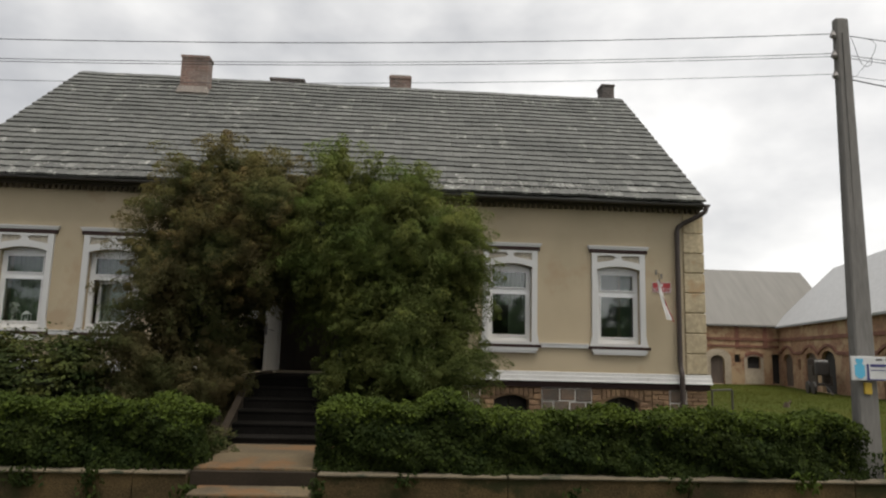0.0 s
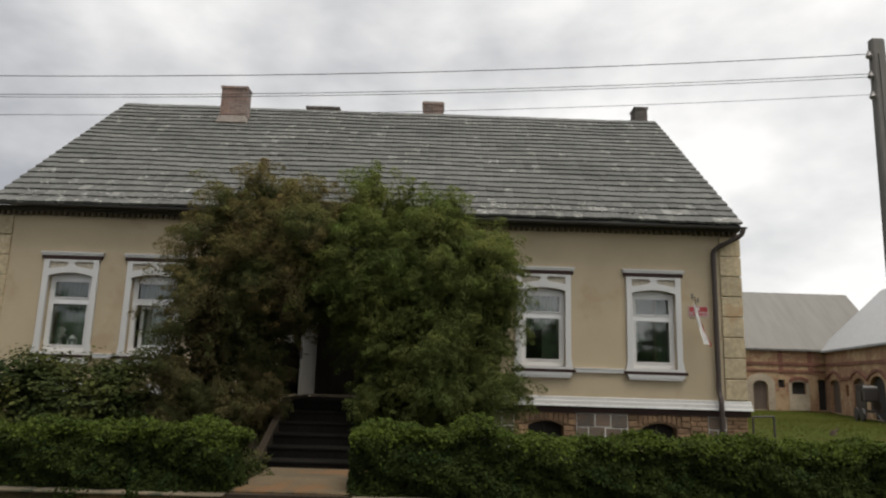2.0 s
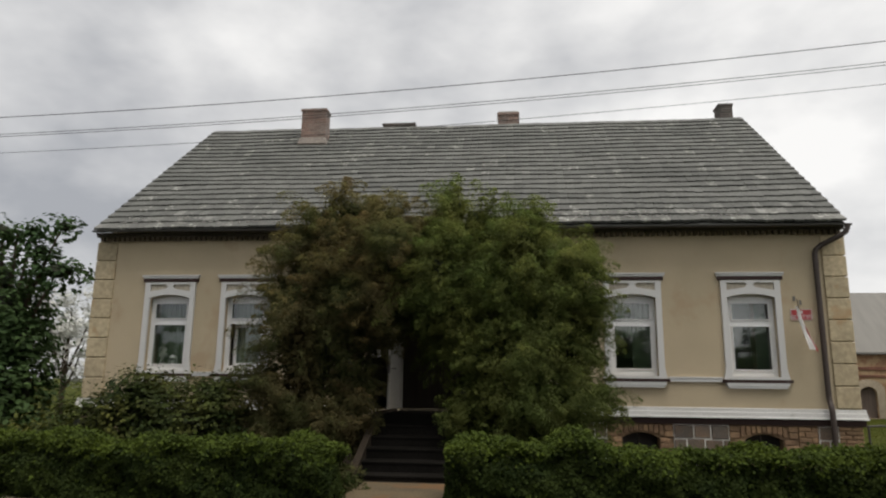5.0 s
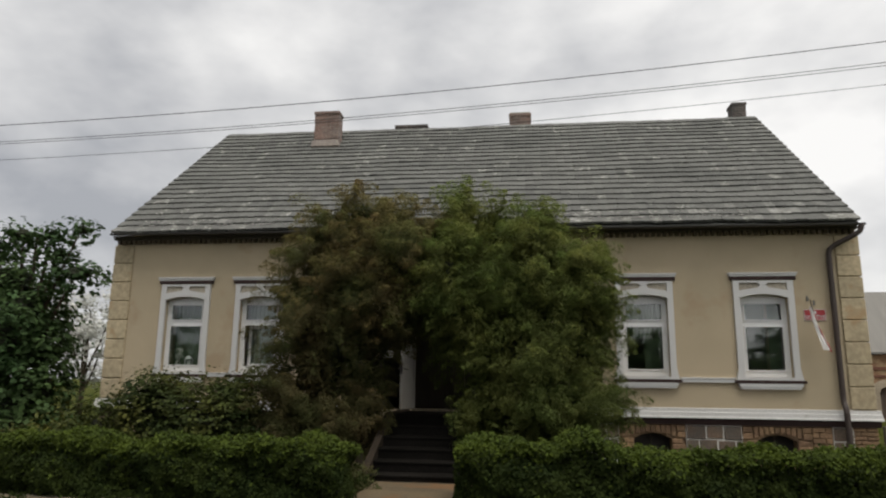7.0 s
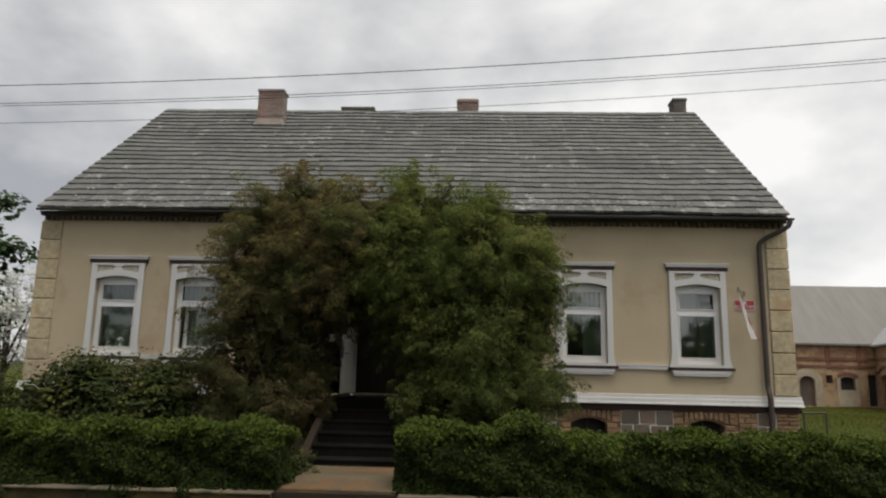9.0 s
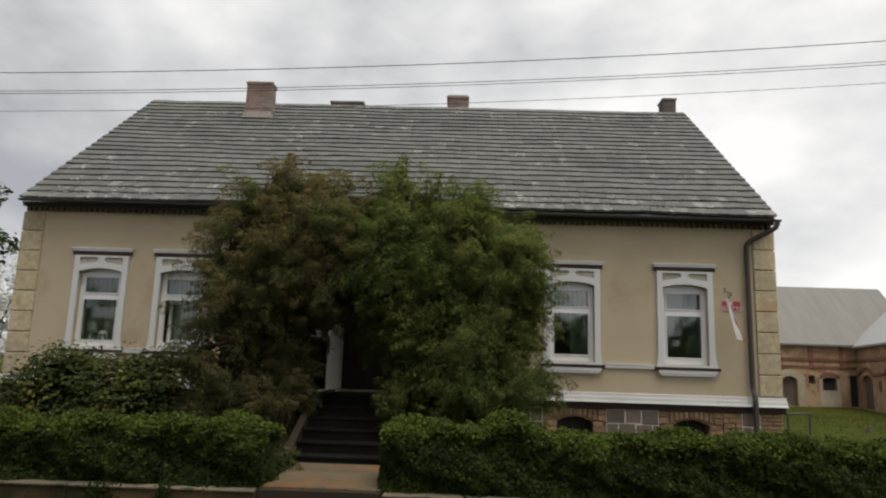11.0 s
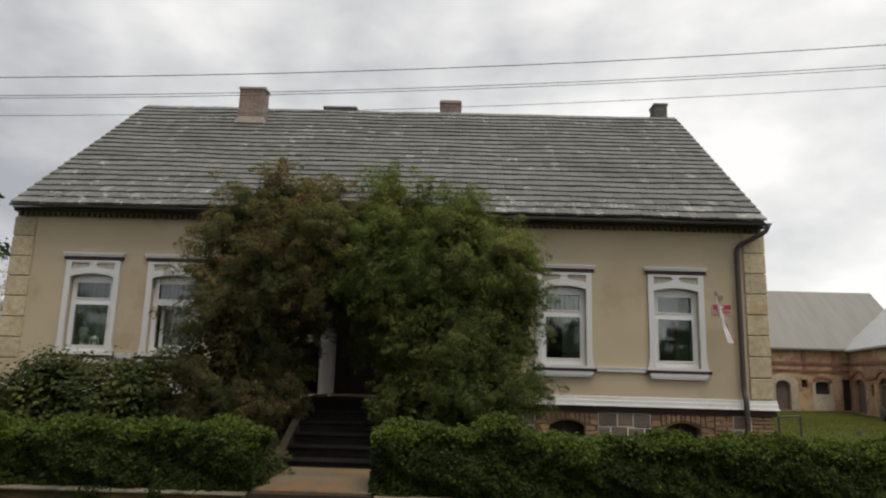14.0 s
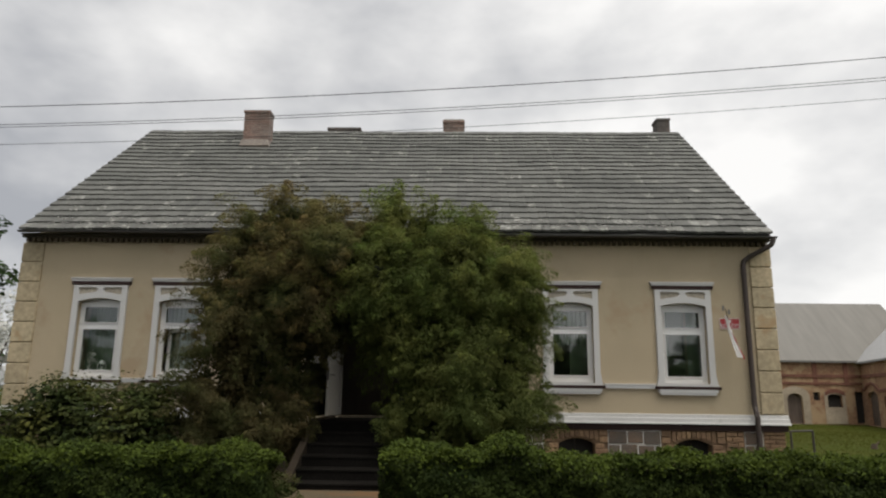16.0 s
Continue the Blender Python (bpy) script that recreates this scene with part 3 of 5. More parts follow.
def build_roof():
    bm = bmesh.new()
    x0, x1 = XL + 0.0, XR + 0.0
    prof = [EAVE - UPWARD * 0.03, RIDGE - UPWARD * 0.09, Vector((0, 2 * RIDGE.y - EAVE.y, EAVE.z)), Vector((0, 2 * RIDGE.y - EAVE.y, EAVE.z - 0.05)), RIDGE - UPWARD * 0.18, EAVE - UPWARD * 0.055]
    prof[4] = Vector((0, RIDGE.y, RIDGE.z - 0.2))
    a = [bm.verts.new((x0 + (0.09 if p.z < 6 else 0.0), p.y, p.z)) for p in prof]
    b = [bm.verts.new((x1 - (0.08 if p.z < 6 else 0.0), p.y, p.z)) for p in prof]
    bm.faces.new(a)
    bm.faces.new(b[::-1])
    for i in range(len(prof)):
        bm.faces.new((a[i], b[i], b[(i + 1) % len(prof)], a[(i + 1) % len(prof)]))
    return part("roof", bm, TILE_FAR, house, "gable roof of grey lichened flat tiles")


roof = build_roof()
TILE_ROWS, TILE_COLS = 23, 80
TILE_W = (XR - XL + 0.05) / TILE_COLS
TILE_STEP = LENGTH / TILE_ROWS


def tile_matrix(row, col, rng):
    x = XL - 0.02 + (col + 0.5) * TILE_W + rng.uniform(-0.006, 0.006)
    x -= (x + 1.4) * 0.0118 * (1 - row / TILE_ROWS)
    sag = 0.022 * math.sin(x * 0.9 + row * 0.35) + 0.016 * math.sin(x * 2.3 + row * 1.7) + 0.03 * noise.noise((x * 0.8, row * 2.3, 7.0))
    base = EAVE + SLOPE * (row * TILE_STEP + rng.uniform(-0.013, 0.013) + sag) + UPWARD * 0.005
    base.z -= ridge_drop(x) * row / TILE_ROWS
    turn = Matrix(((1, 0, 0), (0, SLOPE.y, UPWARD.y), (0, SLOPE.z, UPWARD.z))).to_4x4()
    return Matrix.Translation((x, base.y, base.z)) @ turn @ Euler((radians(-6.2 + rng.uniform(-0.5, 0.5)), radians(rng.uniform(-0.7, 0.7)), radians(rng.uniform(-0.6, 0.6)))).to_matrix().to_4x4()


def ridge_drop(x):
    u = (x - XL) / (XR - XL)
    return 0.042 * u + 0.016 * math.sin(math.pi * u) + 0.008 * math.sin(x * 2.1)


def tile_points():
    """A flat tile with a rounded lower edge, its foot at the origin."""
    w, h, t = TILE_W * 0.4995, TILE_STEP * 1.12, 0.046
    out = [(-w, 0.02), (-w * 0.5, 0.002), (w * 0.5, 0.002), (w, 0.02), (w, h), (-w, h)]
    return [(x, y, z) for z in (0.012, 0.012 + t) for x, y in out]


TILE_FACES = [(5, 4, 3, 2, 1, 0), (6, 7, 8, 9, 10, 11)] + [(i, (i + 1) % 6, 6 + (i + 1) % 6, 6 + i) for i in range(6)]


def build_tiles():
    rng = random.Random(5)
    pts = [Vector(p) for p in tile_points()]
    data = []
    for mat in (TILE, TILE_PALE, TILE_BARE):
        me = bpy.data.meshes.new("tile")
        me.from_pydata([tuple(p) for p in pts], [], TILE_FACES)
        me.materials.append(mat)
        data.append(me)
    far_v, far_f, far_m = [], [], []
    for row in range(TILE_ROWS):
        for col in range(TILE_COLS):
            m = tile_matrix(row, col, rng)
            x = m.translation.x
            drift = noise.noise((x * 0.55, row * 0.33, 3.0))
            low = 0.30 if row < 2 else (0.14 if row < 4 else 0.07)
            pale = rng.random() < low * (0.6 + 1.8 * max(0.0, drift + 0.15)) or (row == 1 and 0.3 < x < 3.4 and rng.random() < 0.55)
            kind = 2 if rng.random() < (0.12 if row == 1 else 0.06 if row < 3 else 0.009) * (1.6 if drift > 0 else 0.4) else 1 if pale else 0
            if row < 3:
                ob = new("tile", data[kind])
                ob.parent = roof
                ob.matrix_local = m
            else:
                k = len(far_v)
                far_v += [tuple(m @ p) for p in pts]
                far_f += [tuple(k + i for i in f) for f in TILE_FACES]
                far_m += [kind] * len(TILE_FACES)
    me = bpy.data.meshes.new("upper_tiles")
    me.from_pydata(far_v, [], far_f)
    me.materials.append(TILE_FAR)
    me.materials.append(TILE_PALE)
    me.materials.append(TILE_BARE)
    me.polygons.foreach_set("material_index", far_m)
    ob = new("upper_tiles", me)
    ob.parent = roof
    tagged(ob, "rows of grey flat roof tiles", kind="stuff")
    for i in range(42):
        x = XL - 0.01 + i * (XR - XL + 0.02) / 42
        bm = bmesh.new()
        tube(bm, [(x, RIDGE.y, RIDGE.z - 0.085 - ridge_drop(x)), (x + 0.38, RIDGE.y, RIDGE.z - 0.07 - ridge_drop(x + 0.38))], [0.085, 0.10], 8)
        part("ridge_tile", bm, TILE, roof)


# ---- chimneys ----
def build_chimney(x0, x1, y0, y1, z0, z1, cap, mat=BRICK, group="chimneys on the ridge"):
    ch = thing("chimney", "red brick chimney with a projecting cap on the grey roof", "chimney", group)
    part("core", boxes((x0 + 0.012, x1 - 0.012, y0 + 0.012, y1 - 0.012, z0, z1 - 0.02)), MORTAR, ch, "pale mortar joints")
    z, row = z0, 0
    while z + 0.07 <= z1 + 0.001:
        grow = 0.022 if z > z1 - cap else 0.0
        n = max(2, round((x1 - x0) / 0.25))
        w = (x1 - x0 + 2 * grow) / n
        shift = 0.5 if row % 2 else 0.0
        cuts = sorted({0.0, 1.0, *[(i + shift) / n for i in range(n + 1) if 0 < (i + shift) / n < 1]})
        for a, b in zip(cuts, cuts[1:]):
            xa, xb = x0 - grow + a * w * n, x0 - grow + b * w * n
            part("brick", boxes((xa + 0.005, xb - 0.005, y0 - grow, y1 + grow, z + 0.005, z + 0.068)), mat, ch)
        z += 0.075
        row += 1
    return ch


build_chimney(-6.40, -5.70, 3.76, 4.16, 8.0, 9.29, 0.16)
build_chimney(-4.35, -3.40, 5.05, 5.6, 8.7, 9.30, 0.08, SOOTBRICK)
build_chimney(-0.97, -0.36, 5.05, 5.65, 8.7, 9.585, 0.16, BRICK)
build_chimney(5.23, 5.60, 5.05, 5.5, 8.7, 9.60, 0.08, SOOTBRICK)


def build_fillet():
    """A flared cement skirt round the foot of the big chimney."""
    bm = bmesh.new()
    for z0, z1, g0, g1 in ((7.95, 8.22, 0.16, 0.06), (8.22, 8.42, 0.06, 0.015)):
        a = [bm.verts.new((x, y, z0)) for x, y in ((-6.40 - g0, 3.70 - g0 * 0.4), (-5.71 + g0, 3.70 - g0 * 0.4), (-5.71 + g0, 4.5), (-6.40 - g0, 4.5))]
        b = [bm.verts.new((x, y, z1)) for x, y in ((-6.40 - g1, 3.745 - g1 * 0.4), (-5.71 + g1, 3.745 - g1 * 0.4), (-5.71 + g1, 4.5), (-6.40 - g1, 4.5))]
        bm.faces.new(a[::-1])
        bm.faces.new(b)
        for k in range(4):
            bm.faces.new((a[k], a[(k + 1) % 4], b[(k + 1) % 4], b[k]))
    part("flashing", bm, CEMENT, house, "flared cement fillet at the chimney foot")


build_fillet()


# ---- stair, wall, path ----
def build_stair():
    st = thing("staircase", "concrete entrance steps coloured near black for tree shade, between low side walls", "stairs")
    n = 6
    for i in range(n):
        z1 = 0.34 + (i + 1) * 0.92 / n
        y0 = -3.50 + i * 0.335
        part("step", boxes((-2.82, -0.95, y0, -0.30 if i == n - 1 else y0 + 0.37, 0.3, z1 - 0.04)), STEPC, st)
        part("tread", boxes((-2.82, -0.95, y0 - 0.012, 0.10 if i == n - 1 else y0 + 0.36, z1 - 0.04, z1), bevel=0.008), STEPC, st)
    for x0, x1 in ((-2.93, -2.82), (-0.95, -0.80)):
        bm = bmesh.new()
        prof = [(-3.52, 0.3), (-3.52, 0.52), (-3.44, 0.56), (-1.85, 1.30), (-0.12, 1.30), (-0.12, 0.3)]
        a = [bm.verts.new((x0, y, z)) for y, z in prof]
        b = [bm.verts.new((x1, y, z)) for y, z in prof]
        bm.faces.new(a)
        bm.faces.new(b[::-1])
        for i in range(len(prof)):
            bm.faces.new((a[i], b[i], b[(i + 1) % len(prof)], a[(i + 1) % len(prof)]))
        bmesh.ops.bevel(bm, geom=list(bm.edges), offset=0.012, segments=1, affect="EDGES")
        part("side_wall", bm, CHEEK, st, "stained concrete stair cheek")
    part("end_post", boxes((-3.09, -2.935, -3.54, -3.34, 0.3, 0.84), bevel=0.015), CHEEK, st, "short worn concrete post at the stair foot")


build_stair()
path = mesh_object("garden_path", boxes((-2.70, -1.30, -5.36, -3.48, 0.1, 0.40), bevel=0.012), PATHC)
tagged(path, "worn sandy concrete path up to the stairs", "path", kind="structure")
front_steps = thing("front_steps", "two worn concrete steps from the street to the garden path", "stairs")
part("step", boxes((-2.60, -1.34, -5.92, -5.453, 0.0, 0.225), bevel=0.012), PATHC, front_steps)
part("step", boxes((-2.60, -1.34, -6.35, -5.92, 0.0, 0.11), bevel=0.012), PATHC, front_steps)
part("riser", boxes((-2.70, -1.32, -5.45, -5.363, 0.1, 0.37)), CHEEK, front_steps, "dark riser")


def build_garden_wall(x0, x1, lengths):
    w = thing("garden_wall", "low stained concrete wall with a pale coping along the street", "wall", "garden walls")
    x, i = x0, 0
    while x < x1 - 0.05:
        e = min(x1, x + lengths[i % len(lengths)])
        part("panel", boxes((x + 0.006, e - 0.006, -5.50, -5.36, -0.05, 0.34)), CONCRETE, w)
        part("coping_stone", boxes((x + 0.01, e - 0.01, -5.53, -5.31, 0.34, 0.372), bevel=0.01), COPING, w)
        x, i = e, i + 1
    return w


build_garden_wall(-1.30, 7.2, (2.15, 2.1, 2.0, 2.3))
build_garden_wall(-14.0, -2.72, (1.7, 1.55, 2.0, 2.2))


# ---- doorway ----
def build_door():
    d = thing("entrance_door", "white entrance door standing open before a dark hall", "door")
    part("door_frame", boxes((-3.515, -3.44, 0.12, 0.22, 1.262, 3.74), (-0.48, -0.405, 0.12, 0.22, 1.262, 3.74), (-3.44, -0.48, 0.12, 0.22, 3.66, 3.74)), DARKWOOD, d, "dark door frame")
    part("threshold", boxes((-2.80, -0.48, 0.02, 0.2, 1.262, 1.285)), COPING, d, "pale worn threshold")
    leaf = part("door_leaf", outline_wall([[(0, 0), (0.92, 0), (0.92, 2.1), (0, 2.1)], [(0.14, 1.15), (0.78, 1.15), (0.78, 1.95), (0.14, 1.95)], [(0.14, 0.15), (0.78, 0.15), (0.78, 1.0), (0.14, 1.0)]], 0.0, 0.05), SHADEDWHITE, d, "white painted door leaf")
    leaf.matrix_local = pose(-3.03, 0.14, 1.27, 0, 0, 83)
    panel = part("door_panel", boxes((0.14, 0.78, 0.015, 0.035, 0.15, 1.0), (0.14, 0.78, 0.015, 0.035, 1.15, 1.95)), SHADEDWHITE, leaf)
    bm = bmesh.new()
    tube(bm, [(0.06, 0.0, 0.80), (0.06, -0.06, 0.80), (0.18, -0.06, 0.79)], 0.012, 6)
    tube(bm, [(0.06, 0.05, 0.80), (0.06, 0.11, 0.80), (0.18, 0.11, 0.79)], 0.012, 6)
    box(bm, -0.008, 0.0, 0.0, 0.05, 0.70, 0.90)
    part("handle", bm, IRON, leaf, "black door handle")
    # Dark leaves added to close the hall, so its depth stays black.
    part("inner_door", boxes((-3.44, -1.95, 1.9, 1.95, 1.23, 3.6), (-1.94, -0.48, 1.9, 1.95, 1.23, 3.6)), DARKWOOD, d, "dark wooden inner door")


build_door()
notice = mesh_object("notice", boxes((-3.44, -3.22, 0.10, 0.115, 2.29, 2.44)), SHADEDWHITE)
tagged(notice, "small white notice sheet beside the entrance", "notice")


# ---- plants ----
def hedge(x0, x1, y0, y1, z0, z1, seed, label, mounds=()):
    h = thing("hedge", label, "hedge", "hedges along the wall", at=(0, 0, 0))
    rng = np.random.default_rng(seed)

    def bulge(x, k):
        low = 0.022 * np.sin(x * 1.7 + seed + k) + 0.022 * np.sin(x * 4.1 + 2 * seed + k) + 0.022 * np.sin(x * 9.3 + k) + 0.012 * np.sin(x * 21.0 + seed)
        if k == 0:
            for mx, mw, mh in mounds:
                low = low + mh * np.exp(-((x - mx) / mw) ** 2)
        return low

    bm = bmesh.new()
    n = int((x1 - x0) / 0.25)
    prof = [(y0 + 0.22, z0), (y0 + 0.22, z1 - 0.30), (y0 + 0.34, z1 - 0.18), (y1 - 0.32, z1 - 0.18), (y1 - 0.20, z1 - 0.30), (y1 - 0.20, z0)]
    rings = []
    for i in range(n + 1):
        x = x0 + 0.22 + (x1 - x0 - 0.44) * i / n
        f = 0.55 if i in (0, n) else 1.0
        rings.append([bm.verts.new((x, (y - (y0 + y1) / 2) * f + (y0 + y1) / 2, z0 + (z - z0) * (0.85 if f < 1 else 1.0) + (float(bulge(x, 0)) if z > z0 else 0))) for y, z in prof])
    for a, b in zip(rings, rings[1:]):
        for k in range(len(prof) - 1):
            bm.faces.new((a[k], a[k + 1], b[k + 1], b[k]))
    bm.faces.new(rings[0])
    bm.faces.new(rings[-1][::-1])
    part("core", bm, INNER, h, "dark solid core giving the hedge its inner shade")
    depth, height = y1 - y0, z1 - z0

    def face(count, kind):
        x = rng.uniform(x0, x1, count)
        if kind == "front":
            z = z0 + height * rng.uniform(0, 1, count)
            y = y0 + 0.10 * ((z - z0) / height) ** 4 + bulge(x, 1) * 0.8 + 0.06 * np.sin(z * 9 + x * 3) + np.abs(rng.normal(0, 0.08, count)) + 0.05 * np.sin(x * 13 + 1.5 * np.sin(z * 11)) * np.sin(z * 14 + 2 * np.sin(x * 5))
            z = z + bulge(x, 0) * (z - z0) / height
            nor = np.stack([0 * x, -1 + 0 * x, 0.35 + 0 * x], 1)
        elif kind == "back":
            z = z0 + height * rng.uniform(0.5, 1, count)
            y = y1 - np.abs(rng.normal(0, 0.05, count))
            z = z + bulge(x, 0)
            nor = np.stack([0 * x, 1 + 0 * x, 0.3 + 0 * x], 1)
        elif kind == "top":
            y = rng.uniform(y0 + 0.03, y1, count)
            z = z1 + bulge(x, 0) - 0.12 * np.abs((y - (y0 + y1) / 2) / depth * 2) ** 4 + rng.normal(0, 0.03, count) + 0.04 * np.sin(x * 6 + y * 5)
            nor = np.stack([0 * x, -0.3 + 0 * x, 1 + 0 * x], 1)
        else:
            end = x0 if kind == "left" else x1
            s = -1 if kind == "left" else 1
            y = rng.uniform(y0 + 0.05, y1 - 0.05, count)
            z = z0 + height * rng.uniform(0, 1, count)
            x = end - s * (0.12 * ((z - z0) / height) ** 3 + 0.25 * np.abs((y - (y0 + y1) / 2) / depth * 2) ** 3) + s * 0.05 * np.sin(z * 7 + y * 4) - s * np.abs(rng.normal(0, 0.05, count))
            z = z + bulge(x, 0) * (z - z0) / height
            nor = np.stack([s + 0 * x, -0.3 + 0 * x, 0.3 + 0 * x], 1)
        return np.stack([x, y, z], 1), nor

    area = (x1 - x0) * height
    sets = [face(int(area * 5600), "front"), face(int(depth * height * 2600), "left"), face(int(depth * height * 2600), "right"), face(int(area * 500), "back")]
    p0, n0 = np.concatenate([k[0] for k in sets]), np.concatenate([k[1] for k in sets])
    p1, n1 = face(int((x1 - x0) * depth * 4600), "top")
    p, q = np.concatenate([p0, p1]), np.concatenate([n0, n1])
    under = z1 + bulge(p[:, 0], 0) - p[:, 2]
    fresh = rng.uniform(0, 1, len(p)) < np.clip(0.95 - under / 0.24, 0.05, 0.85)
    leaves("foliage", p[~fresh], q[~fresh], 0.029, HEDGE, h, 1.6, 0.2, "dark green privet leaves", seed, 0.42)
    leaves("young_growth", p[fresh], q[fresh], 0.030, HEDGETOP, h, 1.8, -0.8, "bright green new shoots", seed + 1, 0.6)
    return h


hedge(-1.36, 5.22, -5.40, -4.45, 0.36, 1.02, 3, "clipped dark green privet hedge with bright new shoots", ((0.12, 0.34, 0.17), (-0.75, 0.4, 0.05), (4.9, 0.3, 0.05)))
hedge(-14.0, -2.66, -5.40, -4.45, 0.36, 1.00, 8, "clipped dark green privet hedge with bright new shoots", ((-3.2, 0.35, 0.06), (-4.6, 0.5, 0.04), (-6.2, 0.6, 0.08)))


def crown_points(lobes, count, rng, shell=0.22):
    """Points in the outer shell of a crown made of overlapping lobes (centre, radii), with the way out at each."""
    c = np.array([l[0] for l in lobes], float)
    r = np.array([l[1] for l in lobes], float)
    vol = (r[:, 0] * r[:, 2])
    pick = rng.choice(len(lobes), count * 3, p=vol / vol.sum())
    d = rng.normal(size=(count * 3, 3))
    d /= np.linalg.norm(d, axis=1, keepdims=True)
    rad = 1.06 - np.abs(rng.normal(0, shell, (count * 3, 1)))
    lump = 1 + 0.10 * np.sin(d[:, :1] * 7 + pick[:, None]) * np.cos(d[:, 2:] * 6 + pick[:, None] * 2) + 0.07 * np.sin(d[:, 1:2] * 11 + d[:, 2:] * 9)
    p = c[pick] + d * rad * lump * r[pick]
    deep = np.full(len(p), 9.0)
    for i in range(len(lobes)):
        q = np.linalg.norm((p - c[i]) / r[i], axis=1)
        deep = np.minimum(deep, np.where(pick == i, 9.0, q))
    keep = deep > 0.72
    nor = d / r[pick]
    nor /= np.linalg.norm(nor, axis=1, keepdims=True)
    return p[keep][:count], nor[keep][:count]


def sprays(p, nor, rng, per, length, hang):
    """Feathery sprays: small leaves set along a twig that grows out and hangs over."""
    axis = nor * 0.75 + rng.normal(0, 0.35, p.shape)
    axis[:, 2] += hang
    axis /= np.linalg.norm(axis, axis=1, keepdims=True)
    side = np.cross(axis, rng.normal(size=p.shape))
    side /= np.linalg.norm(side, axis=1, keepdims=True) + 1e-9
    t = np.linspace(0, 1, per)[None, :, None]
    s = np.where(np.arange(per) % 2 == 0, 1, -1)[None, :, None] * (1 - 0.8 * t) * 0.28
    ln = length * rng.uniform(0.6, 1.4, (len(p), 1, 1))
    out = p[:, None, :] + axis[:, None, :] * t * ln + side[:, None, :] * s * ln
    out[:, :, 2] -= (t[:, :, 0] ** 2) * ln[:, :, 0] * 0.25
    fan = axis[:, None, :] + side[:, None, :] * np.where(np.arange(per) % 2 == 0, 1, -1)[None, :, None] * 0.5
    return out.reshape(-1, 3), np.repeat(nor, per, 0), np.broadcast_to(fan, out.shape).reshape(-1, 3)


def plumes(heart, way, rng, per, length):
    """Pointed feathery tufts that grow out and up and nod a little at the tip; also gives how far along each leaf sits."""
    n = len(heart)
    a = way * 0.80 + np.array([0, 0, 0.35]) + rng.normal(0, 0.30, (n, 3))
    a /= np.linalg.norm(a, axis=1, keepdims=True)
    ln = (length * rng.uniform(0.5, 1.7, n))[:, None]
    t = rng.uniform(0, 1, (n, per)) ** 0.85
    r = np.cross(a[:, None, :], rng.normal(size=(n, per, 3)))
    r /= np.linalg.norm(r, axis=2, keepdims=True) + 1e-9
    rad = ln * 0.62 * (t + 0.06) ** 0.35 * (1 - t) ** 0.62 * np.sqrt(rng.uniform(0.05, 1.0, (n, per)))
    p = heart[:, None, :] + a[:, None, :] * (t * ln)[:, :, None] + r * rad[:, :, None]
    p[:, :, 2] -= t ** 2 * ln * 0.34
    d = a[:, None, :] * 0.8 + r * 0.6 - np.array([0, 0, 0.25])
    nor = r * 0.7 + way[:, None, :] * 0.5 + np.array([0, 0, 0.25])
    return p.reshape(-1, 3), nor.reshape(-1, 3), d.reshape(-1, 3), t.reshape(-1)


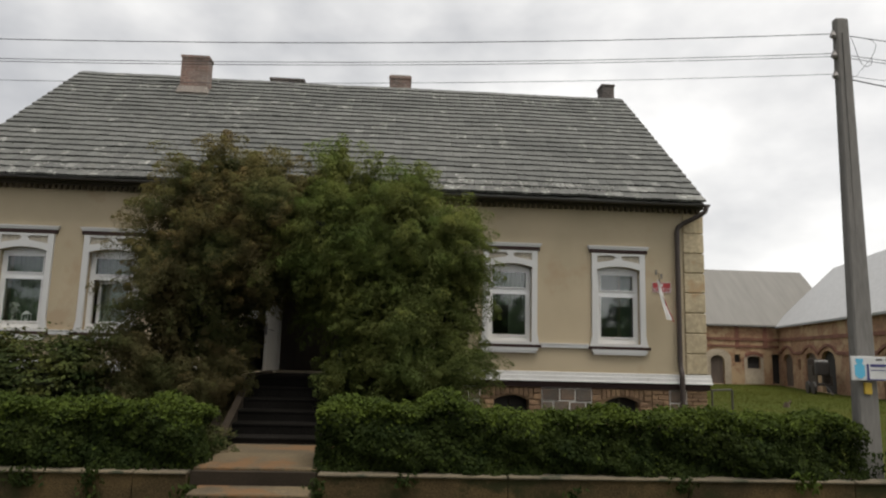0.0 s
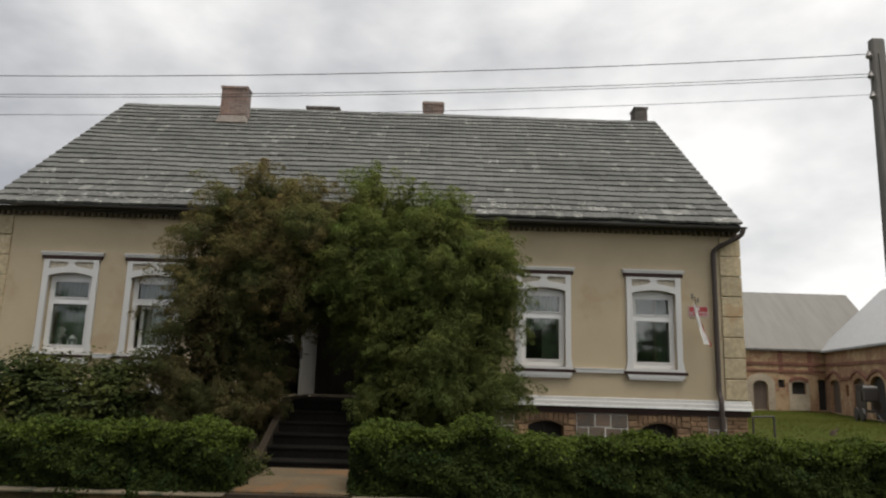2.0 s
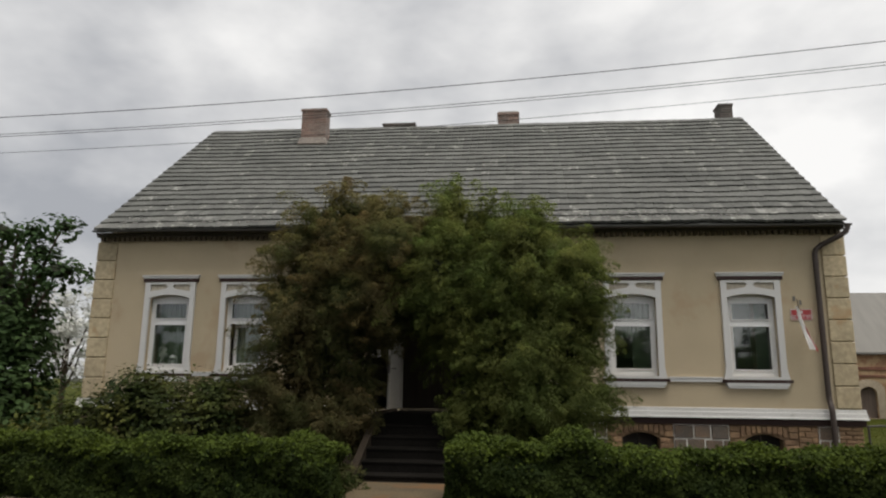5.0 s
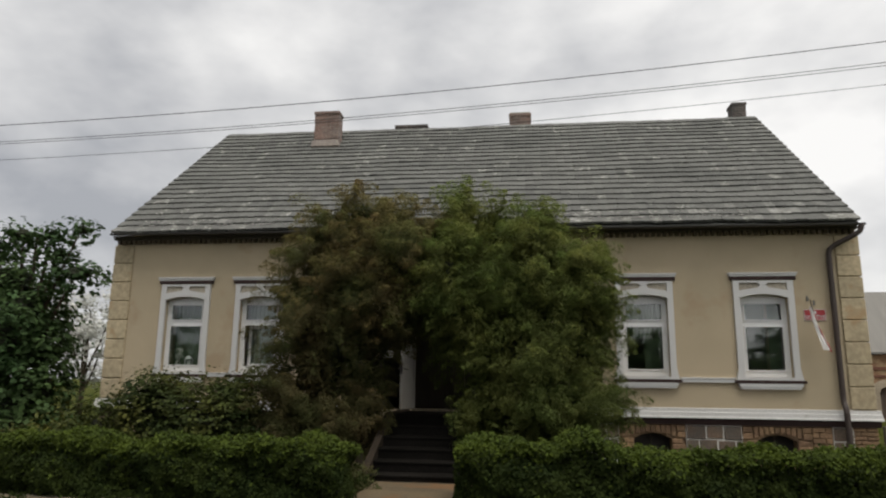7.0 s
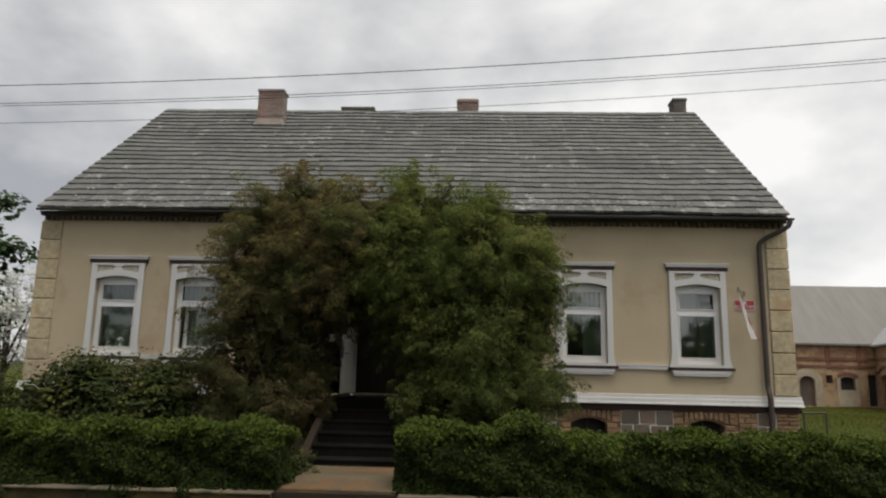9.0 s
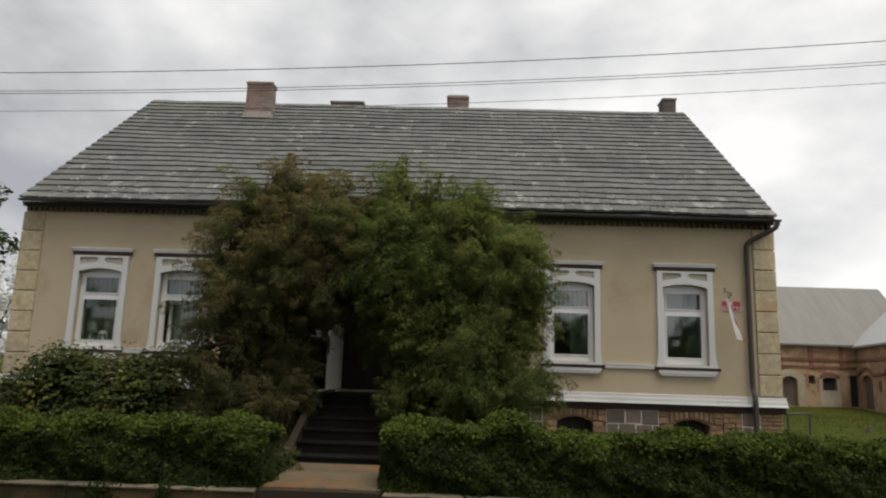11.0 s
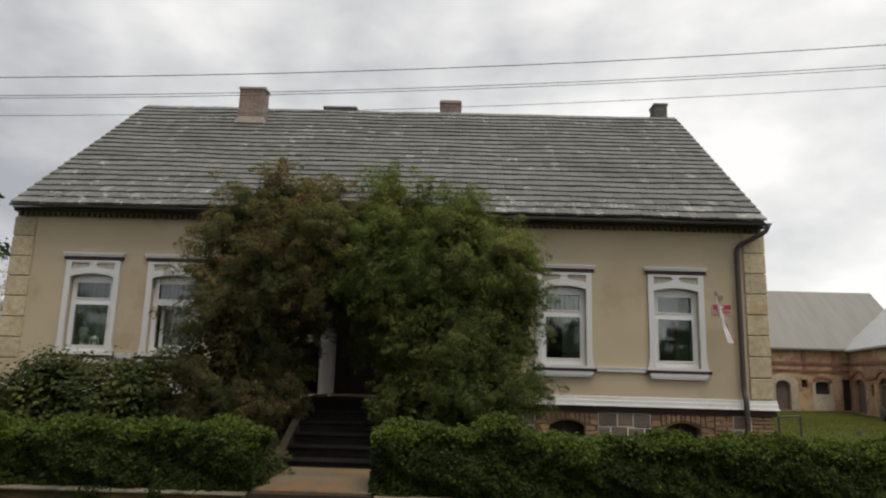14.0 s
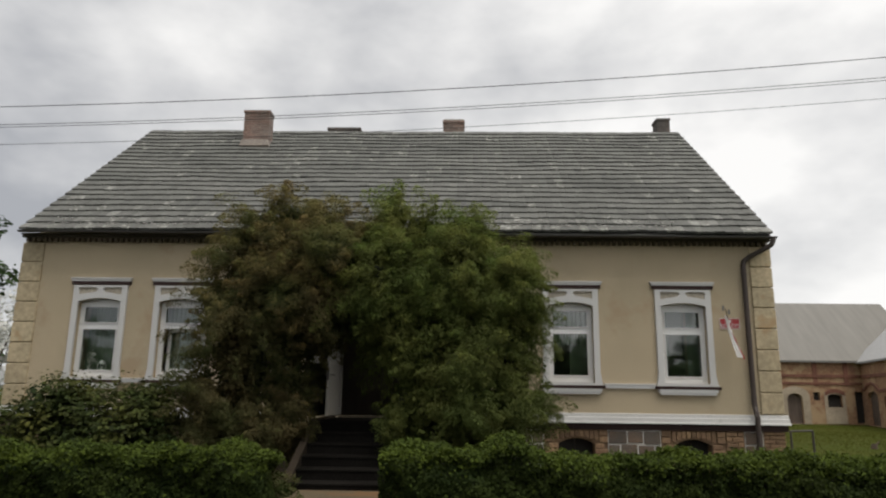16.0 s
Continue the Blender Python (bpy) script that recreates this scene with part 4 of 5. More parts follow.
def thuja(name, lobes, base, mat, tips, seed, clumps, label, trunk_r=0.11):
    tree = thing(name, label, "tree", "thuja trees beside the stairs")
    rng = np.random.default_rng(seed)
    bm = bmesh.new()
    top = max(c[2] for c, r in lobes)
    tube(bm, [base, (base[0] + 0.05, base[1], base[2] + 1.2), (base[0] - 0.03, base[1] + 0.05, top)], [trunk_r, trunk_r * 0.8, 0.03])
    part("trunk", bm, BARK, tree, "brown fibrous trunk")
    for c, r in lobes:
        bm = bmesh.new()
        tube(bm, [(base[0], base[1], base[2] + 0.5 + 0.3 * (c[2] - base[2] - 0.5)), ((base[0] + c[0]) / 2, (base[1] + c[1]) / 2 + 0.4, c[2] * 0.7), (c[0], c[1] + 0.2, c[2])], [0.04, 0.022, 0.010], 6)
        part("limb", bm, BARK, tree)
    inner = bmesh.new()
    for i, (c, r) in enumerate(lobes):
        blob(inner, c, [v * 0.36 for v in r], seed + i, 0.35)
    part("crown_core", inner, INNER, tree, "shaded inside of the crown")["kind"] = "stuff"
    tuft, out = crown_points(lobes, clumps // 6, rng, 0.05)
    tuft = tuft + out * rng.uniform(-0.38, 0.06, (len(tuft), 1))
    size = rng.uniform(0.65, 1.25, (len(tuft), 1, 1))
    spread = rng.normal(0, 0.105, (len(tuft), 7, 3)) * size * np.array([1.0, 1.0, 1.2])
    way = (out[:, None, :] * 1.0 + spread / (0.20 * size) + np.array([0, 0, 0.05])).reshape(-1, 3)
    way /= np.linalg.norm(way, axis=1, keepdims=True)
    heart = (tuft[:, None, :] + spread).reshape(-1, 3)
    q, qn, qa, along = plumes(heart - way * 0.08, way, rng, 330, 0.40)
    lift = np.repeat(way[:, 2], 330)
    # Young ends are brighter; favouring high, upward tufts paints in light from above.
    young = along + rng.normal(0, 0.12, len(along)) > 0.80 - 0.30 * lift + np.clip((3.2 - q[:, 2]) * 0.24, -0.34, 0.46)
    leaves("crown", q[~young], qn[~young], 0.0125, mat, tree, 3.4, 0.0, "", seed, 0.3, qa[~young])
    leaves("young_growth", q[young], qn[young], 0.0118, tips, tree, 3.4, 0.0, "yellowish young spray ends, more of them where top light falls", seed + 2, 0.3, qa[young])
    fill, fw = crown_points(lobes, clumps * 7, rng, 0.20)
    q, qn, qa = sprays(fill - fw * 0.42, fw, rng, 6, 0.2, 0.0)
    leaves("inner_foliage", q, qn, 0.042, mat, tree, 2.4, 0.0, "", seed + 5, 0.8, qa)
    return tree


LEFT_LOBES = [((-3.96, -2.1, 2.15), (0.76, 0.95, 1.45)), ((-3.90, -2.0, 3.66), (0.80, 0.8, 1.0)), ((-3.15, -1.8, 4.0), (0.8, 0.75, 0.9)), ((-4.28, -2.2, 2.5), (0.40, 0.65, 1.0)),
              ((-4.36, -2.2, 1.2), (0.72, 0.75, 0.92)), ((-3.5, -2.2, 2.9), (0.7, 0.7, 0.8)), ((-3.98, -1.9, 4.42), (0.38, 0.45, 0.45)), ((-2.75, -1.6, 3.40), (0.6, 0.6, 0.5)),
              ((-3.50, -2.0, 1.5), (0.45, 0.5, 1.0)), ((-3.45, -1.6, 2.4), (0.35, 0.45, 0.6)), ((-2.85, -1.9, 3.08), (0.40, 0.45, 0.33)), ((-2.35, -1.75, 3.8), (0.5, 0.5, 0.65)), ((-3.28, -2.15, 1.25), (0.32, 0.45, 0.75)), ((-3.85, -2.0, 4.6), (0.4, 0.4, 0.45)), ((-3.0, -1.8, 4.65), (0.35, 0.35, 0.4)), ((-3.40, -2.8, 0.70), (0.30, 0.40, 0.42)), ((-2.50, -1.75, 2.92), (0.5, 0.5, 0.34)), ((-2.65, -2.5, 3.75), (0.55, 0.5, 0.6)), ((-3.34, -2.1, 1.95), (0.33, 0.45, 0.65)), ((-3.12, -4.0, 0.45), (0.2, 0.4, 0.2)), ((-3.28, -3.25, 0.75), (0.22, 0.4, 0.35)), ((-3.30, -2.5, 1.1), (0.2, 0.4, 0.35)), ((-3.35, -1.8, 4.78), (0.62, 0.45, 0.42)), ((-2.35, -1.8, 4.5), (0.55, 0.45, 0.40)), ((-2.85, -2.3, 3.22), (0.55, 0.45, 0.42)), ((-3.35, -2.45, 3.3), (0.5, 0.45, 0.5)), ((-2.55, -2.35, 3.7), (0.5, 0.45, 0.45)), ((-4.48, -2.1, 3.25), (0.32, 0.5, 0.55))]
RIGHT_LOBES = [((-0.40, -2.2, 1.9), (1.0, 0.95, 1.6)), ((-0.60, -2.0, 3.68), (1.0, 0.9, 1.0)), ((-1.60, -1.9, 3.9), (0.6, 0.65, 0.85)), ((0.27, -2.0, 2.5), (0.68, 0.75, 1.1)),
               ((-1.30, -2.2, 3.05), (0.6, 0.65, 0.62)), ((0.05, -2.1, 3.4), (0.65, 0.65, 0.75)), ((0.30, -2.2, 1.4), (0.54, 0.65, 0.8)), ((-1.05, -2.4, 1.4), (0.38, 0.6, 0.9)),
               ((-0.3, -1.9, 4.42), (0.42, 0.42, 0.40)), ((-1.62, -1.9, 4.75), (0.28, 0.3, 0.45)), ((-1.10, -2.3, 2.3), (0.36, 0.5, 0.5)), ((-2.05, -1.85, 3.3), (0.45, 0.5, 0.45)), ((-0.9, -1.9, 4.3), (0.6, 0.5, 0.45)), ((0.45, -2.0, 3.1), (0.5, 0.55, 0.7)), ((-1.58, -2.1, 2.42), (0.40, 0.42, 0.36)), ((-1.30, -2.3, 1.6), (0.34, 0.5, 0.75)), ((-1.40, -2.5, 0.95), (0.30, 0.45, 0.5)), ((-1.75, -1.9, 2.9), (0.5, 0.5, 0.4)), ((-1.75, -2.6, 3.6), (0.55, 0.5, 0.6)), ((0.30, -2.0, 3.62), (0.5, 0.5, 0.55)), ((0.50, -2.1, 2.2), (0.42, 0.5, 0.8)), ((-1.15, -1.9, 4.62), (0.5, 0.42, 0.38)), ((-0.45, -1.9, 4.55), (0.5, 0.42, 0.36)), ((-1.75, -2.35, 3.2), (0.5, 0.45, 0.42)), ((0.62, -2.0, 2.95), (0.46, 0.5, 0.6))]
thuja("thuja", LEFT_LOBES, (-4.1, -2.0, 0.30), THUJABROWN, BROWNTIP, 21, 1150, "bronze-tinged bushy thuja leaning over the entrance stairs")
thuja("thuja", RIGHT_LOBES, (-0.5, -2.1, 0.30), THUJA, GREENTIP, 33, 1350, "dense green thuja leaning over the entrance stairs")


def broadleaf(name, lobes, base, mat, seed, count, size, label, category="tree", group="", trunk_r=0.14, shell=0.3, inner=True, stretch=1.5, spread=0.3):
    tree = thing(name, label, category, group)
    rng = np.random.default_rng(seed)
    bm = bmesh.new()
    top = max(c[2] for c, r in lobes)
    tube(bm, [base, (base[0] + 0.06, base[1], base[2] + (top - base[2]) * 0.4), (base[0], base[1] + 0.05, top)], [trunk_r, trunk_r * 0.75, 0.02])
    part("trunk", bm, BARK, tree, "brown trunk")
    for c, r in lobes:
        bm = bmesh.new()
        tube(bm, [(base[0], base[1], base[2] + 0.35 * (c[2] - base[2])), ((base[0] + c[0]) / 2, (base[1] + c[1]) / 2, base[2] + (c[2] - base[2]) * 0.7), (c[0], c[1], c[2] + r[2] * 0.5)], [trunk_r * 0.5, trunk_r * 0.35, 0.012], 6)
        part("limb", bm, BARK, tree)
    if inner:
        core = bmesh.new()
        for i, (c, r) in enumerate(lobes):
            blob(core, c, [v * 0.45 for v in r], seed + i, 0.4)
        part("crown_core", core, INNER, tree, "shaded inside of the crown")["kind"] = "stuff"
    heart, way = crown_points(lobes, count, rng, shell)
    per = 26
    d = rng.normal(size=(len(heart), per, 3))
    d /= np.linalg.norm(d, axis=2, keepdims=True)
    wide = spread * rng.uniform(0.6, 1.3, (len(heart), 1, 1))
    p = heart[:, None, :] + d * wide * np.array([1.0, 1.0, 0.5])
    p[:, :, 2] -= 0.25 * wide[:, :, 0] * (np.linalg.norm(d[:, :, :2], axis=2) ** 2)
    nor = np.array([0, 0, 1.0]) + 0.6 * way[:, None, :] + 0.3 * d
    leaves("crown", p.reshape(-1, 3), nor.reshape(-1, 3), size, mat, tree, stretch, 0.6, "", seed, 0.45)
    return tree


SHRUB_LOBES = [((-5.6, -2.9, 1.15), (0.75, 0.7, 0.70)), ((-6.5, -2.9, 1.15), (0.8, 0.7, 0.75)), ((-7.3, -2.9, 0.90), (0.8, 0.7, 0.68)), ((-8.2, -2.8, 0.62), (0.7, 0.6, 0.52)), ((-6.6, -2.8, 1.55), (0.45, 0.5, 0.40)), ((-9.2, -2.8, 0.50), (0.7, 0.6, 0.42)), ((-5.3, -2.7, 1.5), (0.4, 0.4, 0.4))]
broadleaf("shrub", SHRUB_LOBES, (-6.6, -2.9, 0.3), SHRUB, 51, 1150, 0.050, "leafy green garden shrub with yellowish young leaves", "shrub", trunk_r=0.05, spread=0.22)
LEFT_TREE = [((-13.2, 1.5, 2.6), (1.6, 1.4, 1.6)), ((-12.5, 1.2, 3.4), (1.0, 0.9, 0.8)), ((-13.2, 1.5, 4.1), (1.1, 1.0, 0.8)), ((-12.0, 1.2, 1.6), (0.85, 0.8, 0.85)), ((-12.6, 1.2, 1.0), (1.4, 1.1, 0.9)), ((-11.1, 1.1, 4.25), (0.6, 0.5, 0.30)),
             ((-11.75, 1.2, 4.75), (0.34, 0.34, 0.26)), ((-12.9, 1.3, 5.3), (0.34, 0.34, 0.28)), ((-11.15, 1.1, 5.32), (0.32, 0.3, 0.22)), ((-11.95, 1.2, 5.25), (0.28, 0.28, 0.22)), ((-13.6, 1.3, 5.0), (0.4, 0.4, 0.3)), ((-12.1, 1.2, 2.7), (0.6, 0.6, 0.6))]
broadleaf("maple", LEFT_TREE, (-12.6, 1.4, 0.3), BROAD, 61, 620, 0.098, "dark green broad-leaved tree beside the house", shell=0.26, spread=0.36)
BLOSSOM_LOBES = [((-18.6, 12, 3.6), (1.6, 1.4, 1.8)), ((-17.6, 12, 2.8), (1.2, 1.1, 1.2)), ((-19.6, 12, 4.4), (1.2, 1.1, 1.3)), ((-17.4, 12.3, 4.6), (1.0, 0.9, 1.1))]
broadleaf("blossoming_tree", BLOSSOM_LOBES, (-18.4, 12, 0.2), BLOSSOM, 71, 330, 0.085, "pale blossoming fruit tree with thin branches", shell=0.45, inner=False, trunk_r=0.12)
# Unseen trees: mirrored in the panes; the tall ones also shade the street front.
for k, (x, y, h, w) in enumerate(((-20.0, -20.5, 5.4, 3.6), (-14.8, -20.5, 4.4, 3.4), (-8.0, -21, 7.2, 3.2), (-2.2, -20.5, 7.6, 3.0), (4.8, -20.5, 5.2, 2.4), (12.6, -20.5, 3.7, 3.6), (16.0, -21, 6.8, 3.0))):
    lobes = [((x, y, h * 0.55), (w, 2.0, h * 0.42)), ((x - w * 0.6, y, h * 0.35), (w * 0.7, 1.6, h * 0.33)), ((x + w * 0.6, y, h * 0.38), (w * 0.7, 1.6, h * 0.35))]
    broadleaf("roadside_tree", lobes, (x, y, 0.0), BROAD, 80 + k, 260, 0.20, "leafy green tree added across the street, out of direct view", group="trees across the street", trunk_r=0.2)


def weed(x, y, z, w, h, count, seed, mat):
    w_ob = thing("weed", "small green weed growing by the wall", "weed", "weeds by the garden wall")
    rng = np.random.default_rng(seed)
    p = np.array([x, y, z]) + np.stack([rng.normal(0, w, count), rng.normal(0, 0.03, count), rng.uniform(0, h, count)], 1)
    up = np.stack([rng.normal(0, 0.5, count), rng.normal(-0.3, 0.3, count), np.ones(count)], 1)
    leaves("leaf_tuft", p, np.stack([0 * up[:, 0], -1 + 0 * up[:, 0], 0.4 + 0 * up[:, 0]], 1), 0.028, mat, w_ob, 2.6, 0.0, "", seed, 0.7, up)["kind"] = "stuff"


for k, (x, y, z, w, h, n) in enumerate(((-3.72, -5.56, 0.02, 0.05, 0.40, 130), (-2.68, -5.66, 0.0, 0.07, 0.26, 120), (-1.30, -5.62, 0.0, 0.06, 0.32, 130), (-2.35, -5.98, 0.10, 0.25, 0.10, 90), (4.3, -5.60, 0.25, 0.08, 0.22, 90),
                                        (-5.9, -5.58, 0.20, 0.06, 0.22, 80), (1.6, -5.60, 0.05, 0.05, 0.22, 60), (5.5, -5.2, 0.3, 0.18, 0.35, 160), (-4.45, -5.52, 0.20, 0.09, 0.20, 120), (-6.7, -5.52, 0.20, 0.12, 0.22, 150), (-8.3, -5.52, 0.22, 0.10, 0.20, 110), (2.9, -5.52, 0.22, 0.08, 0.18, 80), (-0.3, -5.52, 0.24, 0.07, 0.16, 70), (-2.1, -6.40, 0.0, 0.30, 0.12, 220), (-1.5, -6.38, 0.0, 0.20, 0.12, 130))):
    weed(x, y, z, w, h, n, 200 + k, HEDGETOP if k == 4 else HEDGE)
for k, (x, y) in enumerate(((-2.86, -4.36), (-2.98, -4.2), (-2.84, -4.05), (-3.05, -3.9), (-2.88, -3.75), (-3.02, -3.55), (-2.92, -3.4), (-3.08, -3.3))):
    weed(x, y, 0.312, 0.09, 0.24, 170, 300 + k, HEDGE)


# ---- farm buildings ----
def slab(points, thick):
    """A flat slab: the polygon and the same one a bit lower."""
    bm = bmesh.new()
    a = [bm.verts.new(p) for p in points]
    b = [bm.verts.new((p[0], p[1], p[2] - thick)) for p in points]
    bm.faces.new(a)
    bm.faces.new(b[::-1])
    for i in range(len(a)):
        bm.faces.new((a[i], a[(i + 1) % len(a)], b[(i + 1) % len(a)], b[i]))
    return bm


def build_barn(name, label, origin, angle, length, depth, eave, ridge, holes, roof_mat, over=0.25, wavy=False):
    """A brick barn: local x along its front wall, y to the back; origin is the front left foot."""
    barn = thing(name, label, "barn", "farm buildings round the yard")
    barn.matrix_world = pose(*origin, 0, 0, angle)
    part("front_wall", outline_wall([[(0, 0), (length, 0), (length, eave), (0, eave)]] + [arch(*h[:5], 12, 0.6) if h[4] else [(h[0], h[2]), (h[1], h[2]), (h[1], h[3]), (h[0], h[3])] for h in holes], 0, 0.4), BARNBRICK, barn, "weathered red brick wall")
    for x0 in (0, length - 0.4):
        bm = bmesh.new()
        prof = [(0.4, 0), (depth, 0), (depth, eave), (depth / 2, ridge - 0.15), (0.4, eave + 0.2)]
        a = [bm.verts.new((x0, y, z)) for y, z in prof]
        b = [bm.verts.new((x0 + 0.4, y, z)) for y, z in prof]
        bm.faces.new(a)
        bm.faces.new(b[::-1])
        for i in range(len(prof)):
            bm.faces.new((a[i], b[i], b[(i + 1) % len(prof)], a[(i + 1) % len(prof)]))
        part("gable_wall", bm, BARNBRICK, barn)
    part("back_wall", boxes((0.4, length - 0.4, depth - 0.4, depth, 0, eave)), BARNBRICK, barn)
    drop = over * (ridge - eave) / (depth / 2)
    part("roof", slab([(-0.2, -over, eave - drop + 0.12), (length + 0.2, -over, eave - drop + 0.12), (length + 0.2, depth / 2, ridge + 0.12), (-0.2, depth / 2, ridge + 0.12)], 0.12), roof_mat, barn, "large sheet-covered roof slope")
    part("roof", slab([(-0.2, depth + over, eave - drop + 0.12), (-0.2, depth / 2, ridge + 0.12), (length + 0.2, depth / 2, ridge + 0.12), (length + 0.2, depth + over, eave - drop + 0.12)], 0.12), roof_mat, barn)
    part("cornice", boxes((0, length, -0.06, 0, 2.86, 2.98), (0, length, -0.04, 0, 2.98, 3.04)), BARNBAND, barn, "projecting red brick course")
    part("eaves_course", boxes((0, length, -0.08, 0, eave - 0.22, eave - 0.1)), DARKBOARD, barn)
    for x0, x1, z0, z1, rise, mat in holes:
        d = part("door" if z0 < 0.3 else "window", outline_wall([arch(x0, x1, z0, z1, rise, 12, 0.6)] if rise else [[(x0, z0), (x1, z0), (x1, z1), (x0, z1)]], 0.18, 0.24), mat, barn)
        if rise and not wavy and mat is not OLDWOOD:
            n = 12
            bm = bmesh.new()
            for i in range(n):
                u, v = i / n, (i + 1) / n
                pts = []
                for t, k in ((u, 0.0), (v, 0.0), (v, 0.24), (u, 0.24)):
                    x = x0 - 0.16 + (x1 - x0 + 0.32) * t
                    pts.append((x, z1 + 0.03 + (rise + 0.06) * (1 - (2 * t - 1) ** 2) + k))
                a = [bm.verts.new((x, -0.05, z)) for x, z in pts]
                b = [bm.verts.new((x, 0.0, z)) for x, z in pts]
                bm.faces.new(a)
                bm.faces.new(b[::-1])
                for j in range(4):
                    bm.faces.new((a[j], a[(j + 1) % 4], b[(j + 1) % 4], b[j]))
            part("brick_arch", bm, BARNBAND, barn, "red brick arch over the opening")
    if wavy:
        # a corbelled course that rises over each arched door
        bm = bmesh.new()
        n = 160
        rings = []
        for i in range(n + 1):
            x = length * i / n
            up = max([0.0] + [(0.40 * (1 - ((x - (h[0] + h[1]) / 2) / ((h[1] - h[0]) / 2 + 0.35)) ** 2)) for h in holes if h[4]])
            z = 2.02 + 0.03 * math.sin(x * 1.3) + max(0.0, up)
            rings.append([bm.verts.new((x, y, zz)) for y, zz in ((-0.07, z), (-0.07, z + 0.15), (0.0, z + 0.17), (0.0, z - 0.02))])
        for a, b in zip(rings, rings[1:]):
            for k in range(4):
                bm.faces.new((a[k], a[(k + 1) % 4], b[(k + 1) % 4], b[k]))
        bm.faces.new(rings[0])
        bm.faces.new(rings[-1][::-1])
        part("corbel_course", bm, BARNBAND, barn, "wavy red brick course over the doors")
    return barn


# DARK sheets paint the unlit inside behind the barn openings.
A_HOLES = [(8.0, 8.95, 0.03, 1.55, 0.32, OLDWOOD), (9.65, 10.05, 1.45, 1.95, 0.0, DARK), (10.5, 11.4, 1.05, 1.72, 0.12, DARK), (12.2, 12.75, 0.1, 2.0, 0.0, DARK)]
barn_back = build_barn("barn", "old weathered brick barn with arched openings and a grey roof", (12.0, 30.0, 0.0), 0, 17.0, 9.0, 4.0, 8.0, A_HOLES, ROOFGREY)
B_HOLES = [(1.5, 3.6, 0.03, 1.70, 0.34, OLDWOOD), (4.75, 5.3, 1.1, 1.75, 0.0, BARNBAND), (6.2, 8.2, 0.03, 1.78, 0.34, OLDWOOD), (9.0, 11.2, 0.03, 1.75, 0.48, DARK), (13.6, 15.8, 0.03, 1.75, 0.48, DARKWOOD), (17.0, 19.0, 0.03, 1.75, 0.48, DARKWOOD)]
build_barn("barn", "long brick stable with arched doors and a pale roof", (24.9, 30.6, 0.0), -106.3, 22.0, 7.6, 3.95, 7.75, B_HOLES, ROOFPALE, wavy=True)


# ---- street pole and cables ----
def build_pole():
    p = thing("utility_pole", "tall tapered grey concrete utility pole beside the hedge", "utility pole")
    bm = bmesh.new()
    got = bmesh.ops.create_cube(bm, size=1.0)["verts"]
    for v in got:
        k = 0.145 if v.co.z < 0 else 0.092
        v.co = (5.48 + math.copysign(k, v.co.x), -5.02 + math.copysign(k * 0.6, v.co.y), 0.2 if v.co.z < 0 else 6.43)
    bmesh.ops.bevel(bm, geom=list(bm.edges), offset=0.02, segments=1, affect="EDGES")
    part("shaft", bm, POLEC, p)
    part("rib", boxes((5.455, 5.50, -5.095, -5.05, 0.3, 6.2)), POLEC, p)
    for z in (6.16, 5.87, 5.58):
        bm = bmesh.new()
        tube(bm, [(5.40, -5.02, z), (5.34, -5.06, z), (5.34, -5.06, z + 0.06)], 0.018, 6)
        bk = part("bracket", bm, IRON, p)
        bm = bmesh.new()
        tube(bm, [(5.34, -5.06, z - 0.03), (5.34, -5.06, z), (5.34, -5.06, z + 0.03), (5.34, -5.06, z + 0.07)], [0.03, 0.045, 0.03, 0.02], 8)
        part("insulator", bm, PORCELAIN, bk)
    return p


pole = build_pole()
copy_thing(pole, Matrix.Translation((-33.15, 0, 0)))


def cable(points, radius, label):
    bm = bmesh.new()
    tube(bm, points, radius, 5)
    return tagged(mesh_object("overhead_cable", bm, WIRE), label, "cable", "overhead cables")


def sagging(x0, x1, y, z0, z1, sag, n=40):
    return [(x0 + (x1 - x0) * i / n, y, z0 + (z1 - z0) * i / n - 4 * sag * (i / n) * (1 - i / n)) for i in range(n + 1)]


for z, r, dy, sag in ((6.19, 0.0056, 0.0, 0.79), (5.905, 0.0046, 0.0, 0.76), (5.862, 0.0044, 0.0, 0.752), (5.61, 0.0036, 0.0, 0.745)):
    cable(sagging(5.34, -27.5, -5.06 + dy, z, z, sag), r, "dark overhead cable sagging along the street")
    cable(sagging(5.575, 38.5, -5.06 + dy, z - 0.02, z - 0.05, sag), r, "dark overhead cable sagging along the street")
cable([(5.575, -5.02, 5.56), (6.2, -5.2, 5.36), (7.2, -5.6, 5.1), (9.0, -6.4, 4.8), (12.0, -8, 4.6)], 0.009, "dark service cable leading down from the pole")
cable([(5.60, -5.05, 6.17), (5.64, -5.05, 6.05), (5.68, -5.05, 5.90), (5.73, -5.05, 5.78), (5.80, -5.05, 5.74), (5.87, -5.05, 5.78), (5.88, -5.05, 5.86)], 0.0035, "thin loose jumper wire at the pole top")
cable([(5.575, -5.03, 5.57), (5.66, -5.04, 5.62), (5.76, -5.05, 5.74), (5.86, -5.06, 5.86), (5.92, -5.06, 5.97), (5.95, -5.06, 6.06), (5.91, -5.06, 6.12), (5.84, -5.06, 6.14)], 0.0035, "thin loose jumper wire at the pole top")


